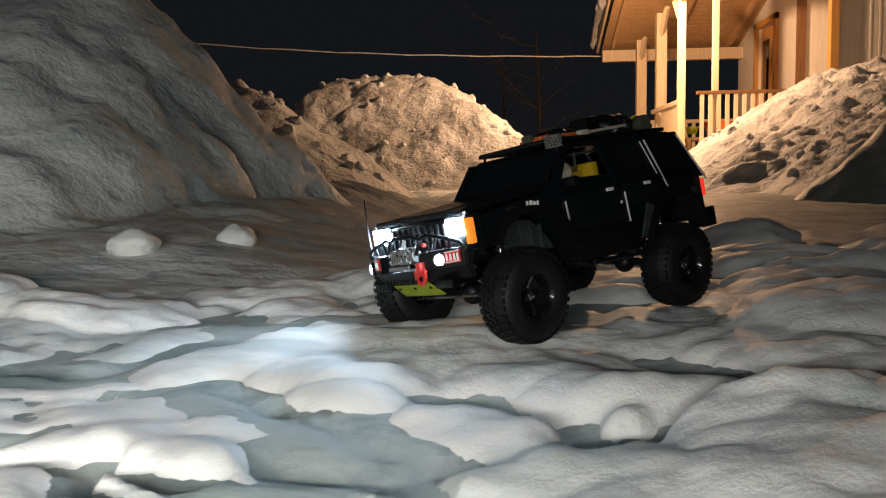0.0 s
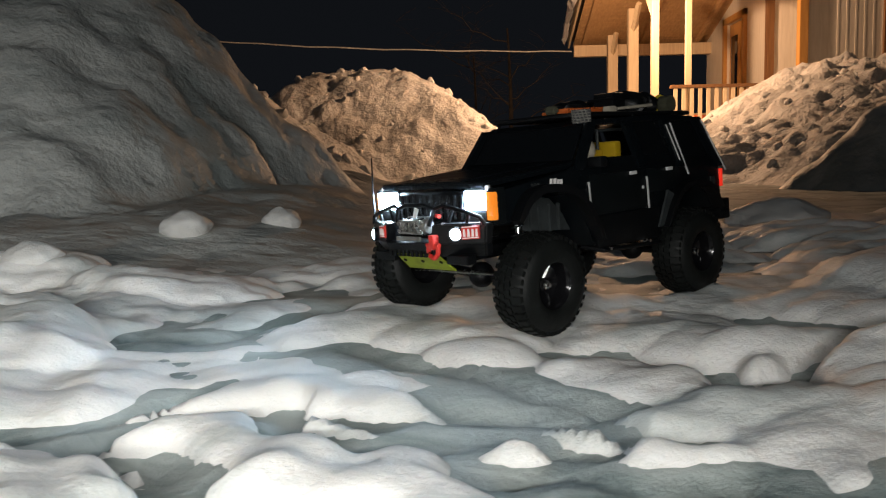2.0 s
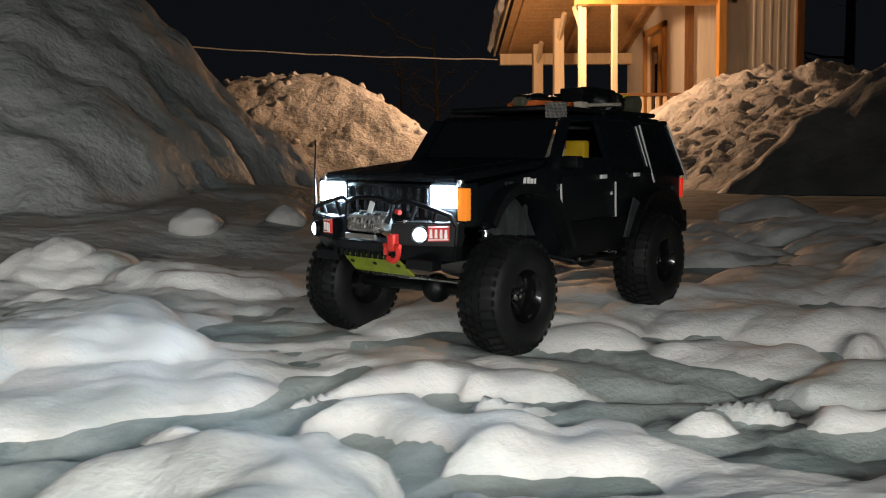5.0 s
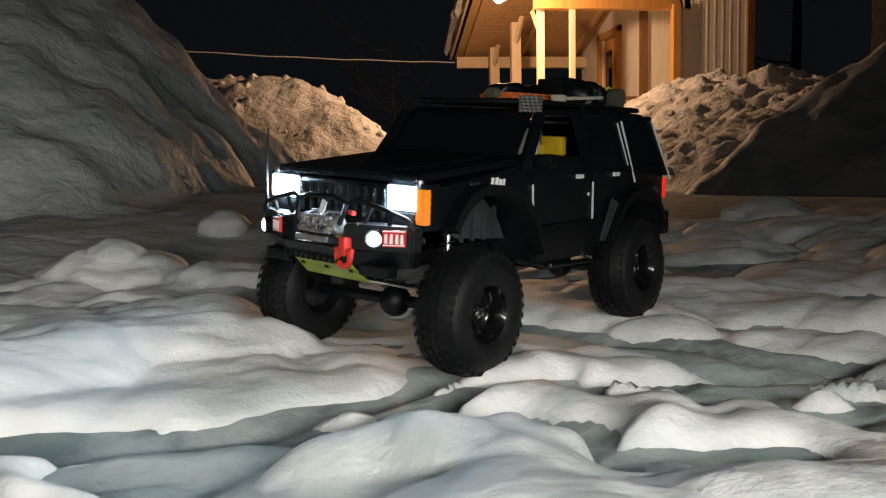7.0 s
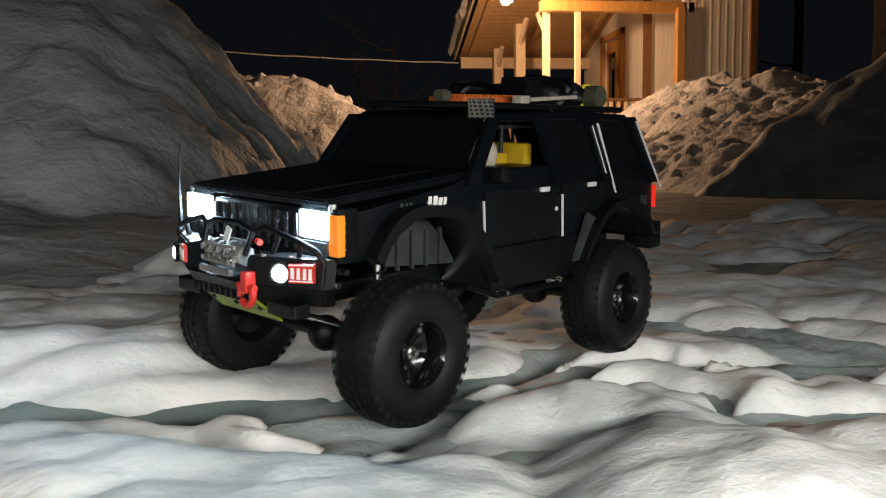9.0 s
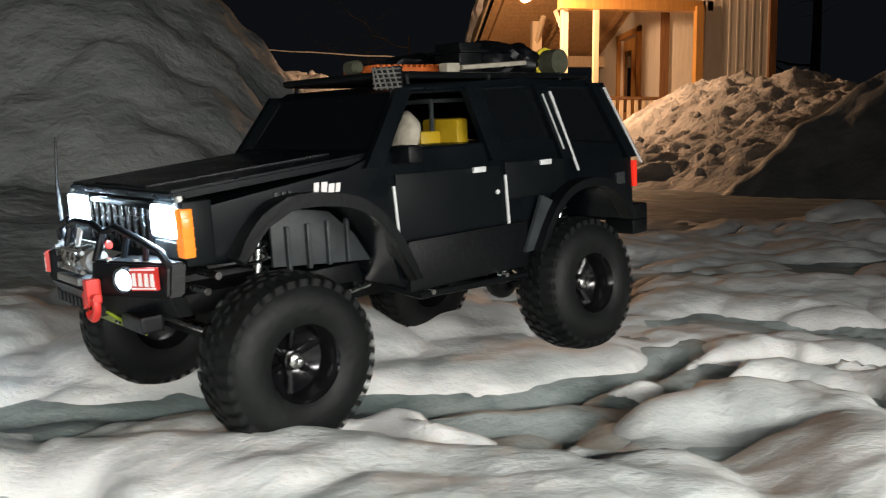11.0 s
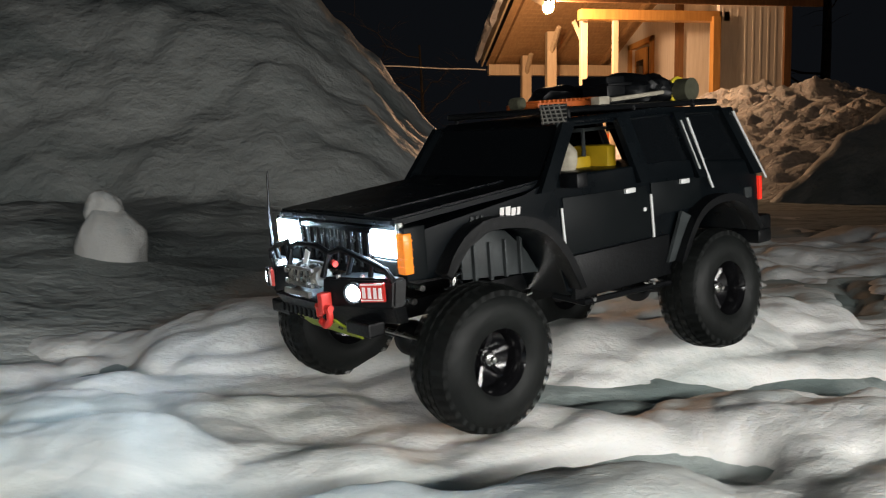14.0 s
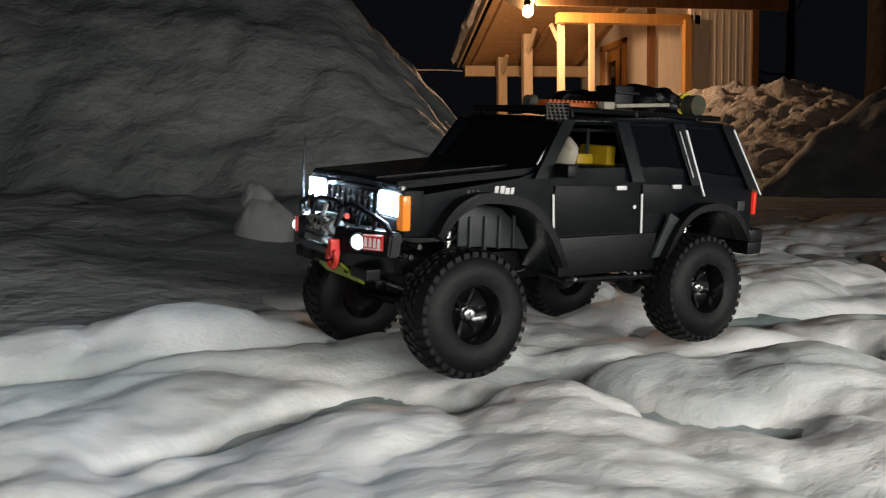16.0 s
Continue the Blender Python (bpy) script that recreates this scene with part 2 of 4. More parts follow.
def quad_panel(bm, corners, thick):
    """A flat four-cornered panel with thickness along its normal."""
    c = [Vector(p) for p in corners]
    n = (c[1] - c[0]).cross(c[3] - c[0]).normalized() * thick
    a, b = [bm.verts.new(p) for p in c], [bm.verts.new(p - n) for p in c]
    bm.faces.new(a), bm.faces.new(b[::-1])
    for i in range(4):
        bm.faces.new((a[i], b[i], b[(i + 1) % 4], a[(i + 1) % 4]))
    return bm


# ---- the ground ----
def hashed(i, j, k):
    v = np.sin(i * 127.1 + j * 311.7 + k * 74.7) * 43758.5453
    return v - np.floor(v)


def value_noise(x, y, k):
    i, j = np.floor(x), np.floor(y)
    f, g = x - i, y - j
    f, g = f * f * (3 - 2 * f), g * g * (3 - 2 * g)
    a, b = hashed(i, j, k), hashed(i + 1, j, k)
    c, d = hashed(i, j + 1, k), hashed(i + 1, j + 1, k)
    return (a * (1 - f) + b * f) * (1 - g) + (c * (1 - f) + d * f) * g - 0.5


def rough(x, y, k, octaves=4):
    return sum(value_noise(x * 2**o + 3.7 * o, y * 2**o - 1.9 * o, k + o) / 2**o for o in range(octaves))


def cells(x, y, k):
    """Distances to the nearest and second nearest of jittered points."""
    i, j = np.floor(x), np.floor(y)
    first, second = np.full(x.shape, 9.0), np.full(x.shape, 9.0)
    for di in (-1, 0, 1):
        for dj in (-1, 0, 1):
            px = i + di + 0.1 + 0.8 * hashed(i + di, j + dj, k)
            py = j + dj + 0.1 + 0.8 * hashed(i + di, j + dj, k + 9)
            d = np.hypot(x - px, y - py)
            second = np.minimum(second, np.maximum(first, d))
            first = np.minimum(first, d)
    return first, second


def step(a, b, v):
    k = np.clip((v - a) / (b - a), 0.0, 1.0)
    return k * k * (3 - 2 * k)


def trend(x, y):
    """The yard's gentle swells under the truck's way."""
    return 0.010 * step(0.62, 0.25, x) * step(1.62, 1.85, y) + 0.024 * step(1.4, 1.7, x) + 0.012 * step(2.0, 2.6, y) - 0.004


# heaps of snow: place, half width and depth, height
HEAPS = (
    (0.72, 2.64, 0.20, 0.10, 0.060), (0.64, 2.22, 0.16, 0.17, 0.052), (0.44, 2.14, 0.20, 0.24, 0.052), (-0.02, 2.16, 0.26, 0.20, 0.058),
    (-0.48, 1.80, 0.30, 0.11, 0.040), (-0.30, 1.62, 0.22, 0.07, 0.036), (1.60, 2.06, 0.13, 0.07, 0.026), (1.82, 2.46, 0.16, 0.12, 0.050),
    (0.10, 1.47, 0.22, 0.10, 0.030), (0.90, 1.76, 0.16, 0.07, 0.026), (0.52, 1.72, 0.17, 0.09, 0.028), (2.1, 3.0, 0.3, 0.2, 0.05), (0.41, 2.72, 0.16, 0.10, 0.055),
)
# winding gullies of slush between the heaps
GULLIES = (
    ((0.60, 1.80), (0.79, 1.83), (0.85, 1.89), (0.90, 1.96), (0.98, 1.99), (1.10, 1.96)),
    ((0.74, 2.30), (0.84, 2.28), (0.91, 2.36), (0.98, 2.50), (1.04, 2.62)),
    ((1.30, 2.20), (1.42, 2.13), (1.45, 2.05), (1.52, 2.12), (1.62, 2.18), (1.74, 2.18)),
    ((0.20, 1.86), (0.36, 1.85), (0.49, 1.90), (0.62, 1.89)),
    ((0.66, 1.90), (0.78, 1.85), (0.93, 1.88), (0.97, 1.82), (0.97, 1.72)),
    ((-0.46, 1.40), (-0.33, 1.53), (-0.27, 1.58), (-0.17, 1.52), (-0.06, 1.57), (0.07, 1.60), (0.19, 1.65), (0.32, 1.66)),
    ((-0.70, 1.69), (-0.48, 1.71), (-0.42, 1.76), (-0.30, 1.76)),
)
# and those on the far side of the truck's way
MORE_GULLIES = (
    ((0.54, 1.85), (0.59, 1.86), (0.65, 1.88), (0.74, 1.91), (0.81, 1.93), (0.89, 2.03)),
    ((0.90, 1.85), (0.94, 1.84), (0.95, 1.79), (1.00, 1.76), (1.10, 1.77)),
    ((1.01, 2.00), (1.01, 1.92), (1.10, 1.90), (1.21, 1.94), (1.27, 1.90)),
    ((1.03, 2.24), (1.17, 2.12), (1.31, 2.02)),
    ((1.15, 2.02), (1.26, 2.00), (1.31, 1.92), (1.35, 1.92)),
    ((1.32, 2.20), (1.42, 2.13), (1.44, 2.04), (1.53, 2.12)),
    ((1.19, 1.85), (1.24, 1.86), (1.29, 1.83), (1.36, 1.83)),
    ((1.50, 2.27), (1.57, 2.27), (1.64, 2.21)),
    ((-0.06, 1.55), (-0.01, 1.43), (0.04, 1.39), (0.06, 1.37)),
    ((0.38, 1.86), (0.53, 1.87), (0.60, 1.86)),
    ((0.52, 1.77), (0.57, 1.72), (0.63, 1.72), (0.72, 1.81)),
)


def gully_distance(x, y):
    best = np.full(x.shape, 9.0)
    for line in GULLIES + MORE_GULLIES:
        for (ax, ay), (bx, by) in zip(line, line[1:]):
            dx, dy = bx - ax, by - ay
            f = np.clip(((x - ax) * dx + (y - ay) * dy) / (dx * dx + dy * dy), 0, 1)
            best = np.minimum(best, np.hypot(x - ax - f * dx, y - ay - f * dy))
    return best


def nearness(x, y):
    return 1 - step(6, 14, np.hypot(x - 0.6, y - 1.5))


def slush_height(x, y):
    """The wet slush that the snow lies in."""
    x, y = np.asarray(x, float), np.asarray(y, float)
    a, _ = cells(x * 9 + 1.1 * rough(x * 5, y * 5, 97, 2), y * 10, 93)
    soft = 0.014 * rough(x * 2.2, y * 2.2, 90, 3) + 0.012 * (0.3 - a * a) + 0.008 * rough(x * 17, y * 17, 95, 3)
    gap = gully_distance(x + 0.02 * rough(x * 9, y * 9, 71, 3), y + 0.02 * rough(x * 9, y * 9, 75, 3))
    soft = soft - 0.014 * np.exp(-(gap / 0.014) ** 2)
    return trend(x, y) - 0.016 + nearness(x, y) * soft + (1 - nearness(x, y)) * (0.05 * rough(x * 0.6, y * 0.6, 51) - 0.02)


def snow_height(x, y):
    """Puffed heaps of snow; below the slush where there are none."""
    x, y = np.asarray(x, float), np.asarray(y, float)
    wx = x + 0.16 * rough(x * 2.6, y * 2.6, 3, 4)
    wy = y + 0.16 * rough(x * 2.6, y * 2.6, 17, 4)
    a, _ = cells(wx * 2.5, wy * 3.4, 5)
    b, _ = cells(wx * 6.2 + 3.3, wy * 7.6, 8)
    c, _ = cells(x * 17 + 0.8 * rough(x * 9, y * 9, 27, 2), y * 19, 12)
    puff = 0.058 * (0.46 - a * a) + 0.040 * (0.30 - b * b) + 0.008 * (0.3 - c * c)
    swell = 0.030 * rough(x * 1.0, y * 1.3, 33, 2)
    fine = 0.015 * rough(x * 9, y * 9, 7, 3) + 0.004 * rough(x * 28, y * 28, 9, 3)
    along = np.clip(((x + 0.2) * 1.65 + (y - 1.62) * 0.95) / 3.62, 0, 1)
    off = np.hypot(x - (-0.2 + 1.65 * along), y - (1.62 + 0.95 * along))
    press = 0.62 + 0.38 * step(0.15, 0.45, off)
    heap = np.zeros(x.shape)
    for hx, hy, rx, ry, tall in HEAPS:
        d = ((wx - hx) / rx) ** 2 + ((wy - hy) / ry) ** 2
        heap = np.maximum(heap, tall * np.clip(1.15 - d, 0, 1) ** 0.7)
    thin = 0.040 * step(-0.05, 0.40, y - 2.02 - 0.65 * (x + 0.5) + 0.25 * rough(x * 1.5, y * 1.5, 39, 3))
    body = press * (puff + swell) + heap * 0.9 + 0.009 * step(0.2, 0.9, x) - 0.005 - thin
    gap = gully_distance(x + 0.02 * rough(x * 9, y * 9, 71, 3), y + 0.02 * rough(x * 9, y * 9, 75, 3))
    body = body - 0.045 * np.exp(-(gap / 0.018) ** 2) - 0.016 * np.exp(-(gap / 0.055) ** 2)
    body = 0.03 * np.sign(body) * (np.abs(body) / 0.03) ** 0.8 + fine
    near = nearness(x, y)
    return trend(x, y) - 0.014 + near * body + (1 - near) * (0.03 + 0.05 * rough(x * 0.6, y * 0.6, 51))


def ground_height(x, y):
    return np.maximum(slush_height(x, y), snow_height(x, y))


def sheet(name, xs, ys, height, mat, label, kind=""):
    gx, gy = np.meshgrid(xs, ys)
    z = height(gx, gy)
    verts = np.stack([gx.ravel(), gy.ravel(), z.ravel()], 1)
    nx, ny = len(xs), len(ys)
    idx = np.arange(nx * ny).reshape(ny, nx)
    faces = np.stack([idx[:-1, :-1].ravel(), idx[:-1, 1:].ravel(), idx[1:, 1:].ravel(), idx[1:, :-1].ravel()], 1)
    me = bpy.data.meshes.new(name)
    me.from_pydata(verts.tolist(), [], faces.tolist())
    me.polygons.foreach_set("use_smooth", [True] * len(me.polygons))
    me.materials.append(mat)
    ob = new(name, me)
    return tagged(ob, label, kind=kind)


def spread(lo, a, b, hi, fine, count):
    """Even fine steps from a to b, then ever longer ones out to lo and hi."""
    mid = np.arange(a, b + fine / 2, fine)
    right = mid[-1] + (hi - mid[-1]) * (np.linspace(0, 1, count + 1)[1:] ** 3.5) + fine * np.arange(1, count + 1)
    left = mid[0] - (mid[0] - lo) * (np.linspace(0, 1, count + 1)[1:] ** 3.5) - fine * np.arange(1, count + 1)
    return np.concatenate([left[::-1], mid, right])


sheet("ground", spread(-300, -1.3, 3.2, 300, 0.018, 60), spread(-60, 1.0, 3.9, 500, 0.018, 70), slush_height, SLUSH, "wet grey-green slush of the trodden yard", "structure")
sheet("snow_cover", spread(-290, -1.2, 2.7, 290, 0.0068, 60), spread(-58, 1.2, 3.3, 480, 0.0068, 70), snow_height, SNOW, "puffed heaps of wet snow lying in slush", "stuff")


SURFACES = []


def bank(name, x0, x1, y0, y1, stepping, shape, mat, label, lump, lump_scale, seed):
    """A pile of snow: where its shape stands above the ground it is seen, elsewhere it runs on below."""
    def height(x, y):
        base = shape(x, y)
        a, b = cells(x * lump_scale + 0.5 * rough(x * 2, y * 2, seed + 3), y * lump_scale, seed)
        c, d = cells(x * lump_scale * 2.7, y * lump_scale * 2.7, seed + 5)
        lumps = lump * ((1 - np.clip(a, 0, 1) ** 1.5) + 0.45 * (1 - np.clip(c, 0, 1) ** 1.5) + 0.9 * rough(x * lump_scale * 1.5, y * lump_scale * 1.5, seed + 11, 5) - 0.55)
        return base + lumps * step(-0.05, 0.25, base)
    ob = sheet(name, np.arange(x0, x1, stepping), np.arange(y0, y1, stepping), height, mat, label)
    tagged(ob, category="snow bank")
    SURFACES.append(height)
    return ob


def soft_min(*values, k=0.12):
    return -k * np.log(sum(np.exp(-v / k) for v in values))


def left_bank(x, y):
    front = (y - 3.0 + 0.16 * rough(x * 0.9, y * 0.4, 61, 3)) * 0.80
    right = (0.845 - x - 0.05 * rough(y * 2.4, x * 2.1, 62, 4) - 0.42 * np.abs(y - 4.5)) * 1.06
    back = (7.6 - y) * 0.9
    left = (x + 5.5) * 0.9
    apron = soft_min(0.14 * (y - 2.38 - 0.62 * (np.maximum(x, -0.9) - 0.3)) - 0.022, 0.3 * (1.08 - x), 0.15 + 0.05 * rough(x * 2, y * 2, 69, 3), 0.9 * (6.0 - y), 0.9 * (x + 5.0), k=0.03)
    return np.maximum(soft_min(front, right, back, left, 2.3 + 0.4 * rough(x, y, 63, 3), k=0.08) - 0.02, apron)


def low_pile(x, y):
    d = np.hypot((x + 1.0) / 1.55, (y - 8.6) / 1.7)
    return 1.02 * (1 - d) + 0.12 * rough(x * 1.3, y * 1.3, 66, 3)


def far_mound(x, y):
    front = (y - 10.9) * 0.78
    right = (2.35 - x) * 0.78 - 0.03
    left = (x + 2.9) * 0.85
    back = (16.2 - y) * 0.9
    return soft_min(front, right, left, back, 1.50 + 0.06 * np.cos(x * 1.5) + 0.1 * rough(x, y, 64, 2), k=0.10) - 0.03


def right_bank(x, y):
    d = np.hypot((x - 5.75) / 2.9, (y - 11.4) / 4.0)
    d2 = np.hypot((x - 4.85) / 2.1, (y - 9.4) / 3.2)
    return np.maximum(np.minimum(1.55 * (1 - d ** 1.15), 1.16 + 0.25 * rough(x * 2.1, y * 2.1, 68, 3)), 0.75 * (1 - d2)) + 0.12 * rough(x * 0.9, y * 0.9, 65, 3)


def shaded_bank(x, y):
    wander = 0.18 * rough(x * 1.1, y * 1.1, 67, 4)
    front = 0.76 * (x - 3.0) + 0.62 * (y - 6.6) + wander
    back = 0.76 * (x - 3.0) + 1.1 * (6.7 - y) + wander
    return soft_min(front, back, (12.5 - x) * 0.8, 2.7 + wander + 0 * x, k=0.06) - 0.08


# first and last bank take the dimmed snow, the piles between the clean
bank("snow_bank", -6.0, 1.6, 1.5, 8.6, 0.03, left_bank, BANK_SNOW, "tall ploughed snow bank, darkened to grey, with a steep packed face", 0.06, 3.4, 71)
bank("snow_bank", -2.8, 0.9, 6.6, 10.6, 0.035, low_pile, PILE_SNOW, "low crumbly snow bank in warm porch light", 0.07, 3.0, 75)
bank("snow_bank", -3.2, 2.7, 10.6, 16.6, 0.04, far_mound, PILE_SNOW, "big flat-topped mound of crumbled shovelled snow", 0.08, 2.6, 81)
bank("snow_bank", 2.2, 8.8, 6.6, 14.2, 0.045, right_bank, PILE_SNOW, "cloddy snow bank heaped before the porch railing", 0.10, 3.6, 86)
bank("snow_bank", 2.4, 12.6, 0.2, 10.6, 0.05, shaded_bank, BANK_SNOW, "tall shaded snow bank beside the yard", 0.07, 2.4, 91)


def snow_chunk(x, y, r, tall, seed, label, z=None):
    bm = bmesh.new()
    bmesh.ops.create_icosphere(bm, subdivisions=4, radius=1)
    for v in bm.verts:
        n = noise.fractal(v.co * 1.3 + Vector((seed, seed * 2, 0)), 1.0, 2.0, 5)
        v.co *= 1 + 0.15 * n
        slim = 1 - 0.28 * max(0, v.co.z) ** 2
        v.co = Vector((v.co.x * r * slim, v.co.y * r * 0.85 * slim, v.co.z * tall))
    ob = to_object("snow_chunk", bm, CHUNK_SNOW, None, label, True)
    base = float(ground_height(np.array([x]), np.array([y]))[0]) if z is None else z
    ob.location = (x, y, base + tall * 0.02)
    tagged(ob, category="snow chunk", group="loose snow chunks")
    return ob


for cx, cy, cr, ct, cs, cz in ((0.537, 3.101, 0.055, 0.036, 1, 0.080), (0.711, 3.274, 0.048, 0.036, 2, 0.075), (0.41, 2.69, 0.052, 0.028, 6, 0.060), (-0.388, 2.608, 0.062, 0.090, 4, 0.085), (-0.405, 2.62, 0.036, 0.040, 5, 0.160), (1.9, 3.3, 0.12, 0.05, 11, None), (2.2, 2.7, 0.14, 0.05, 12, None)):
    snow_chunk(cx, cy, cr, ct, cs, "rounded lump of wet snow on the yard", cz)


def clods():
    """Loose clods on the crumbly piles: three shapes, copied."""
    rnd = random.Random(5)
    shapes = []
    for k in range(4):
        bm = bmesh.new()
        bmesh.ops.create_icosphere(bm, subdivisions=2, radius=1)
        for v in bm.verts:
            n = noise.fractal(v.co * 1.1 + Vector((k * 5.3, k, 2)), 1.0, 2.0, 4)
            v.co = v.co * (1 + 0.38 * n)
            v.co.z *= 0.75
        ob = to_object("snow_clod", bm, CLOD_SNOW, None, "frozen clod on the heaped snow", True)
        tagged(ob, category="snow clod", group="clods on the snow banks")
        shapes.append(ob)
    spots = [(2, rnd.uniform(-1.6, 1.9), rnd.uniform(11.0, 13.6), rnd.uniform(0.025, 0.075)) for _ in range(60)]
    spots += [(3, rnd.uniform(2.9, 5.9), rnd.uniform(7.8, 11.8), rnd.uniform(0.025, 0.075)) for _ in range(60)]
    spots += [(1, rnd.uniform(-1.5, 0.3), rnd.uniform(7.2, 8.8), rnd.uniform(0.03, 0.08)) for _ in range(35)]
    for n, (which, x, y, r) in enumerate(spots):
        z = float(SURFACES[which](np.array([[x]]), np.array([[y]]))[0, 0])
        if z < 0.06:
            continue
        m = Matrix.Translation((x, y, z - r * 0.25)) @ pose(0, 0, 0, rnd.uniform(0, 360), rnd.uniform(0, 360), rnd.uniform(0, 360))
        ob = shapes[n] if n < 4 else copy_thing(shapes[n % 4], Matrix.Identity(4))
        ob.matrix_basis = m @ Matrix.Diagonal((r, r, r, 1))


clods()


# ---- the house ----
def solid(name, mat, parent, *boxes, label="", bevel=0.006):
    bm = bmesh.new()
    for b in boxes:
        box(bm, *b, bevel=bevel)
    return to_object(name, bm, mat, parent, label)


house = tagged(new("house"), "white boarded house with a brown-trimmed gabled porch", "house")
# wall with the door, facing the yard; its back wall; the boarded room at the front
solid("wall", WALL_PAINT, house, (5.45, 5.6, 13.95, 15.0, 0.3, 4.2), (5.45, 5.6, 15.95, 17.2, 0.3, 4.2), (5.45, 5.6, 15.0, 15.95, 2.46, 4.2), label="white boarded wall beside the door")
solid("wall", WALL_PAINT, house, (5.45, 6.02, 13.85, 13.98, 0.3, 3.6), label="white recessed porch wall")
solid("wall", WALL_PAINT, house, (5.93, 6.0, 12.6, 13.85, 0.0, 3.2), (5.46, 6.5, 12.5, 12.6, -0.2, 3.2), (6.4, 6.5, 12.6, 20.0, -0.2, 3.2))
for k in range(9):
    x = 5.50 + 0.113 * k
    solid("board_strip", WALL_PAINT, house, (x, x + 0.028, 12.4965, 12.503, -0.2, 2.55), bevel=0.002)
for b in ((6.42, 6.53, 12.462, 12.52, -0.2, 3.0), (5.35, 5.46, 12.44, 12.56, 0.3, 2.42), (5.40, 5.50, 13.80, 13.92, 0.3, 2.9), (5.40, 5.46, 14.88, 15.0, 0.3, 2.56), (5.40, 5.46, 15.95, 16.05, 0.3, 2.56)):
    solid("trim", TRIM_PAINT if b[0] > 5.38 and b[2] < 14 else DOOR_WOOD, house, b)
solid("lintel", DOOR_WOOD, house, (5.40, 5.46, 14.88, 16.05, 2.46, 2.56))
door = solid("door", DOOR_WOOD, house, (5.50, 5.55, 15.42, 15.95, 0.32, 2.45), label="orange-lit wooden porch door")
solid("window", DARK_GLASS, door, (5.492, 5.499, 15.52, 15.85, 1.2, 2.25), bevel=0.002)
# near-black sheet put in for the darkness of the doorway
solid("door", DARK_GLASS, house, (5.54, 5.56, 15.02, 15.42, 0.32, 2.45), label="dark sheet filling the unlit doorway")
# deck and its skirt
deck = solid("deck", PINE, house, (3.35, 5.45, 12.5, 17.0, 0.2, 0.3))
solid("deck_skirt", POST_PAINT, house, (3.36, 5.4, 12.52, 12.56, -0.1, 0.2))
# porch posts
for x, y, top, w in ((3.62, 16.5, 2.42, 0.085), (3.72, 15.1, 2.62, 0.08), (3.60, 12.85, 2.5, 0.048), (3.98, 12.6, 2.5, 0.038)):
    solid("post", POST_PAINT, house, (x - w, x + w, y - w, y + w, 0.28, top))
# beams
solid("beam", POST_PAINT, house, (3.0, 5.5, 16.9, 17.05, 2.12, 2.32))
solid("beam", DOOR_WOOD, house, (3.45, 5.62, 12.5, 12.66, 2.36, 2.50))
# sloping ceiling boards of the gable: low at the far eave, up to the ridge, down to the front eave
RIDGE_Y, RIDGE_Z = 14.2, 3.22
slope_far, slope_near = (RIDGE_Z - 2.34) / (17.3 - RIDGE_Y), (RIDGE_Z - 2.62) / (RIDGE_Y - 12.3)


def slab(name, mat, x0, x1, y0, z0, y1, z1, thick, lift=0.0, label=""):
    bm = bmesh.new()
    quad_panel(bm, [(x0, y0, z0 + lift), (x1, y0, z0 + lift), (x1, y1, z1 + lift), (x0, y1, z1 + lift)], thick)
    return to_object(name, bm, mat, house, label)


for k in range(22):
    y0, y1 = 17.3 - 0.1409 * k, 17.3 - 0.1409 * (k + 1) + 0.008
    slab("ceiling_board", PINE, 3.02, 5.45, y0, 2.34 + slope_far * (17.3 - y0), y1, 2.34 + slope_far * (17.3 - y1), 0.02)
for k in range(14):
    y0, y1 = 12.3 + 0.1357 * k, 12.3 + 0.1357 * (k + 1) - 0.008
    slab("ceiling_board", PINE, 3.02, 6.7, y0, 2.62 + slope_near * (y0 - 12.3), y1, 2.62 + slope_near * (y1 - 12.3), 0.02)
slab("roof", ROOFING, 2.98, 6.75, 17.4, 2.37, RIDGE_Y, 3.29, 0.05, 0.09, "dark roof under deep snow")
slab("roof", ROOFING, 2.98, 6.75, 12.1, 2.55, RIDGE_Y, 3.29, 0.05, 0.09)
solid("fascia", TRIM_PAINT, house, (3.0, 6.75, 12.06, 12.1, 2.50, 2.68))
# barge boards and the snow that hangs over them
slab("barge_board", POST_PAINT, 2.94, 2.975, 17.42, 2.24, RIDGE_Y, 3.18, 0.2, 0.10)
slab("barge_board", POST_PAINT, 2.94, 2.975, 12.08, 2.48, RIDGE_Y, 3.18, 0.2, 0.10)


def roof_snow(y0, z0, y1, z1):
    bm = bmesh.new()
    rows = []
    for i in range(41):
        f = i / 40
        y, z = y0 + (y1 - y0) * f, z0 + (z1 - z0) * f
        row = []
        for k, (x, up) in enumerate(((2.90, -0.02), (2.84, 0.06), (2.84, 0.20), (2.92, 0.32), (3.2, 0.36), (5.0, 0.38), (6.72, 0.34), (6.78, 0.0))):
            n = noise.fractal(Vector((y * 2.2, z * 2.2, k * 1.7)), 1.0, 2.0, 4) * 0.05
            row.append(bm.verts.new((x + n, y, z + up + n)))
        rows.append(row)
    for a, b in zip(rows, rows[1:]):
        for k in range(7):
            bm.faces.new((a[k], a[k + 1], b[k + 1], b[k]))
    return to_object("roof_snow", bm, ROOF_SNOW, house, "thick snow over the roof edge", True)


roof_snow(17.45, 2.45, RIDGE_Y, 3.39)
roof_snow(RIDGE_Y, 3.39, 12.05, 2.70)
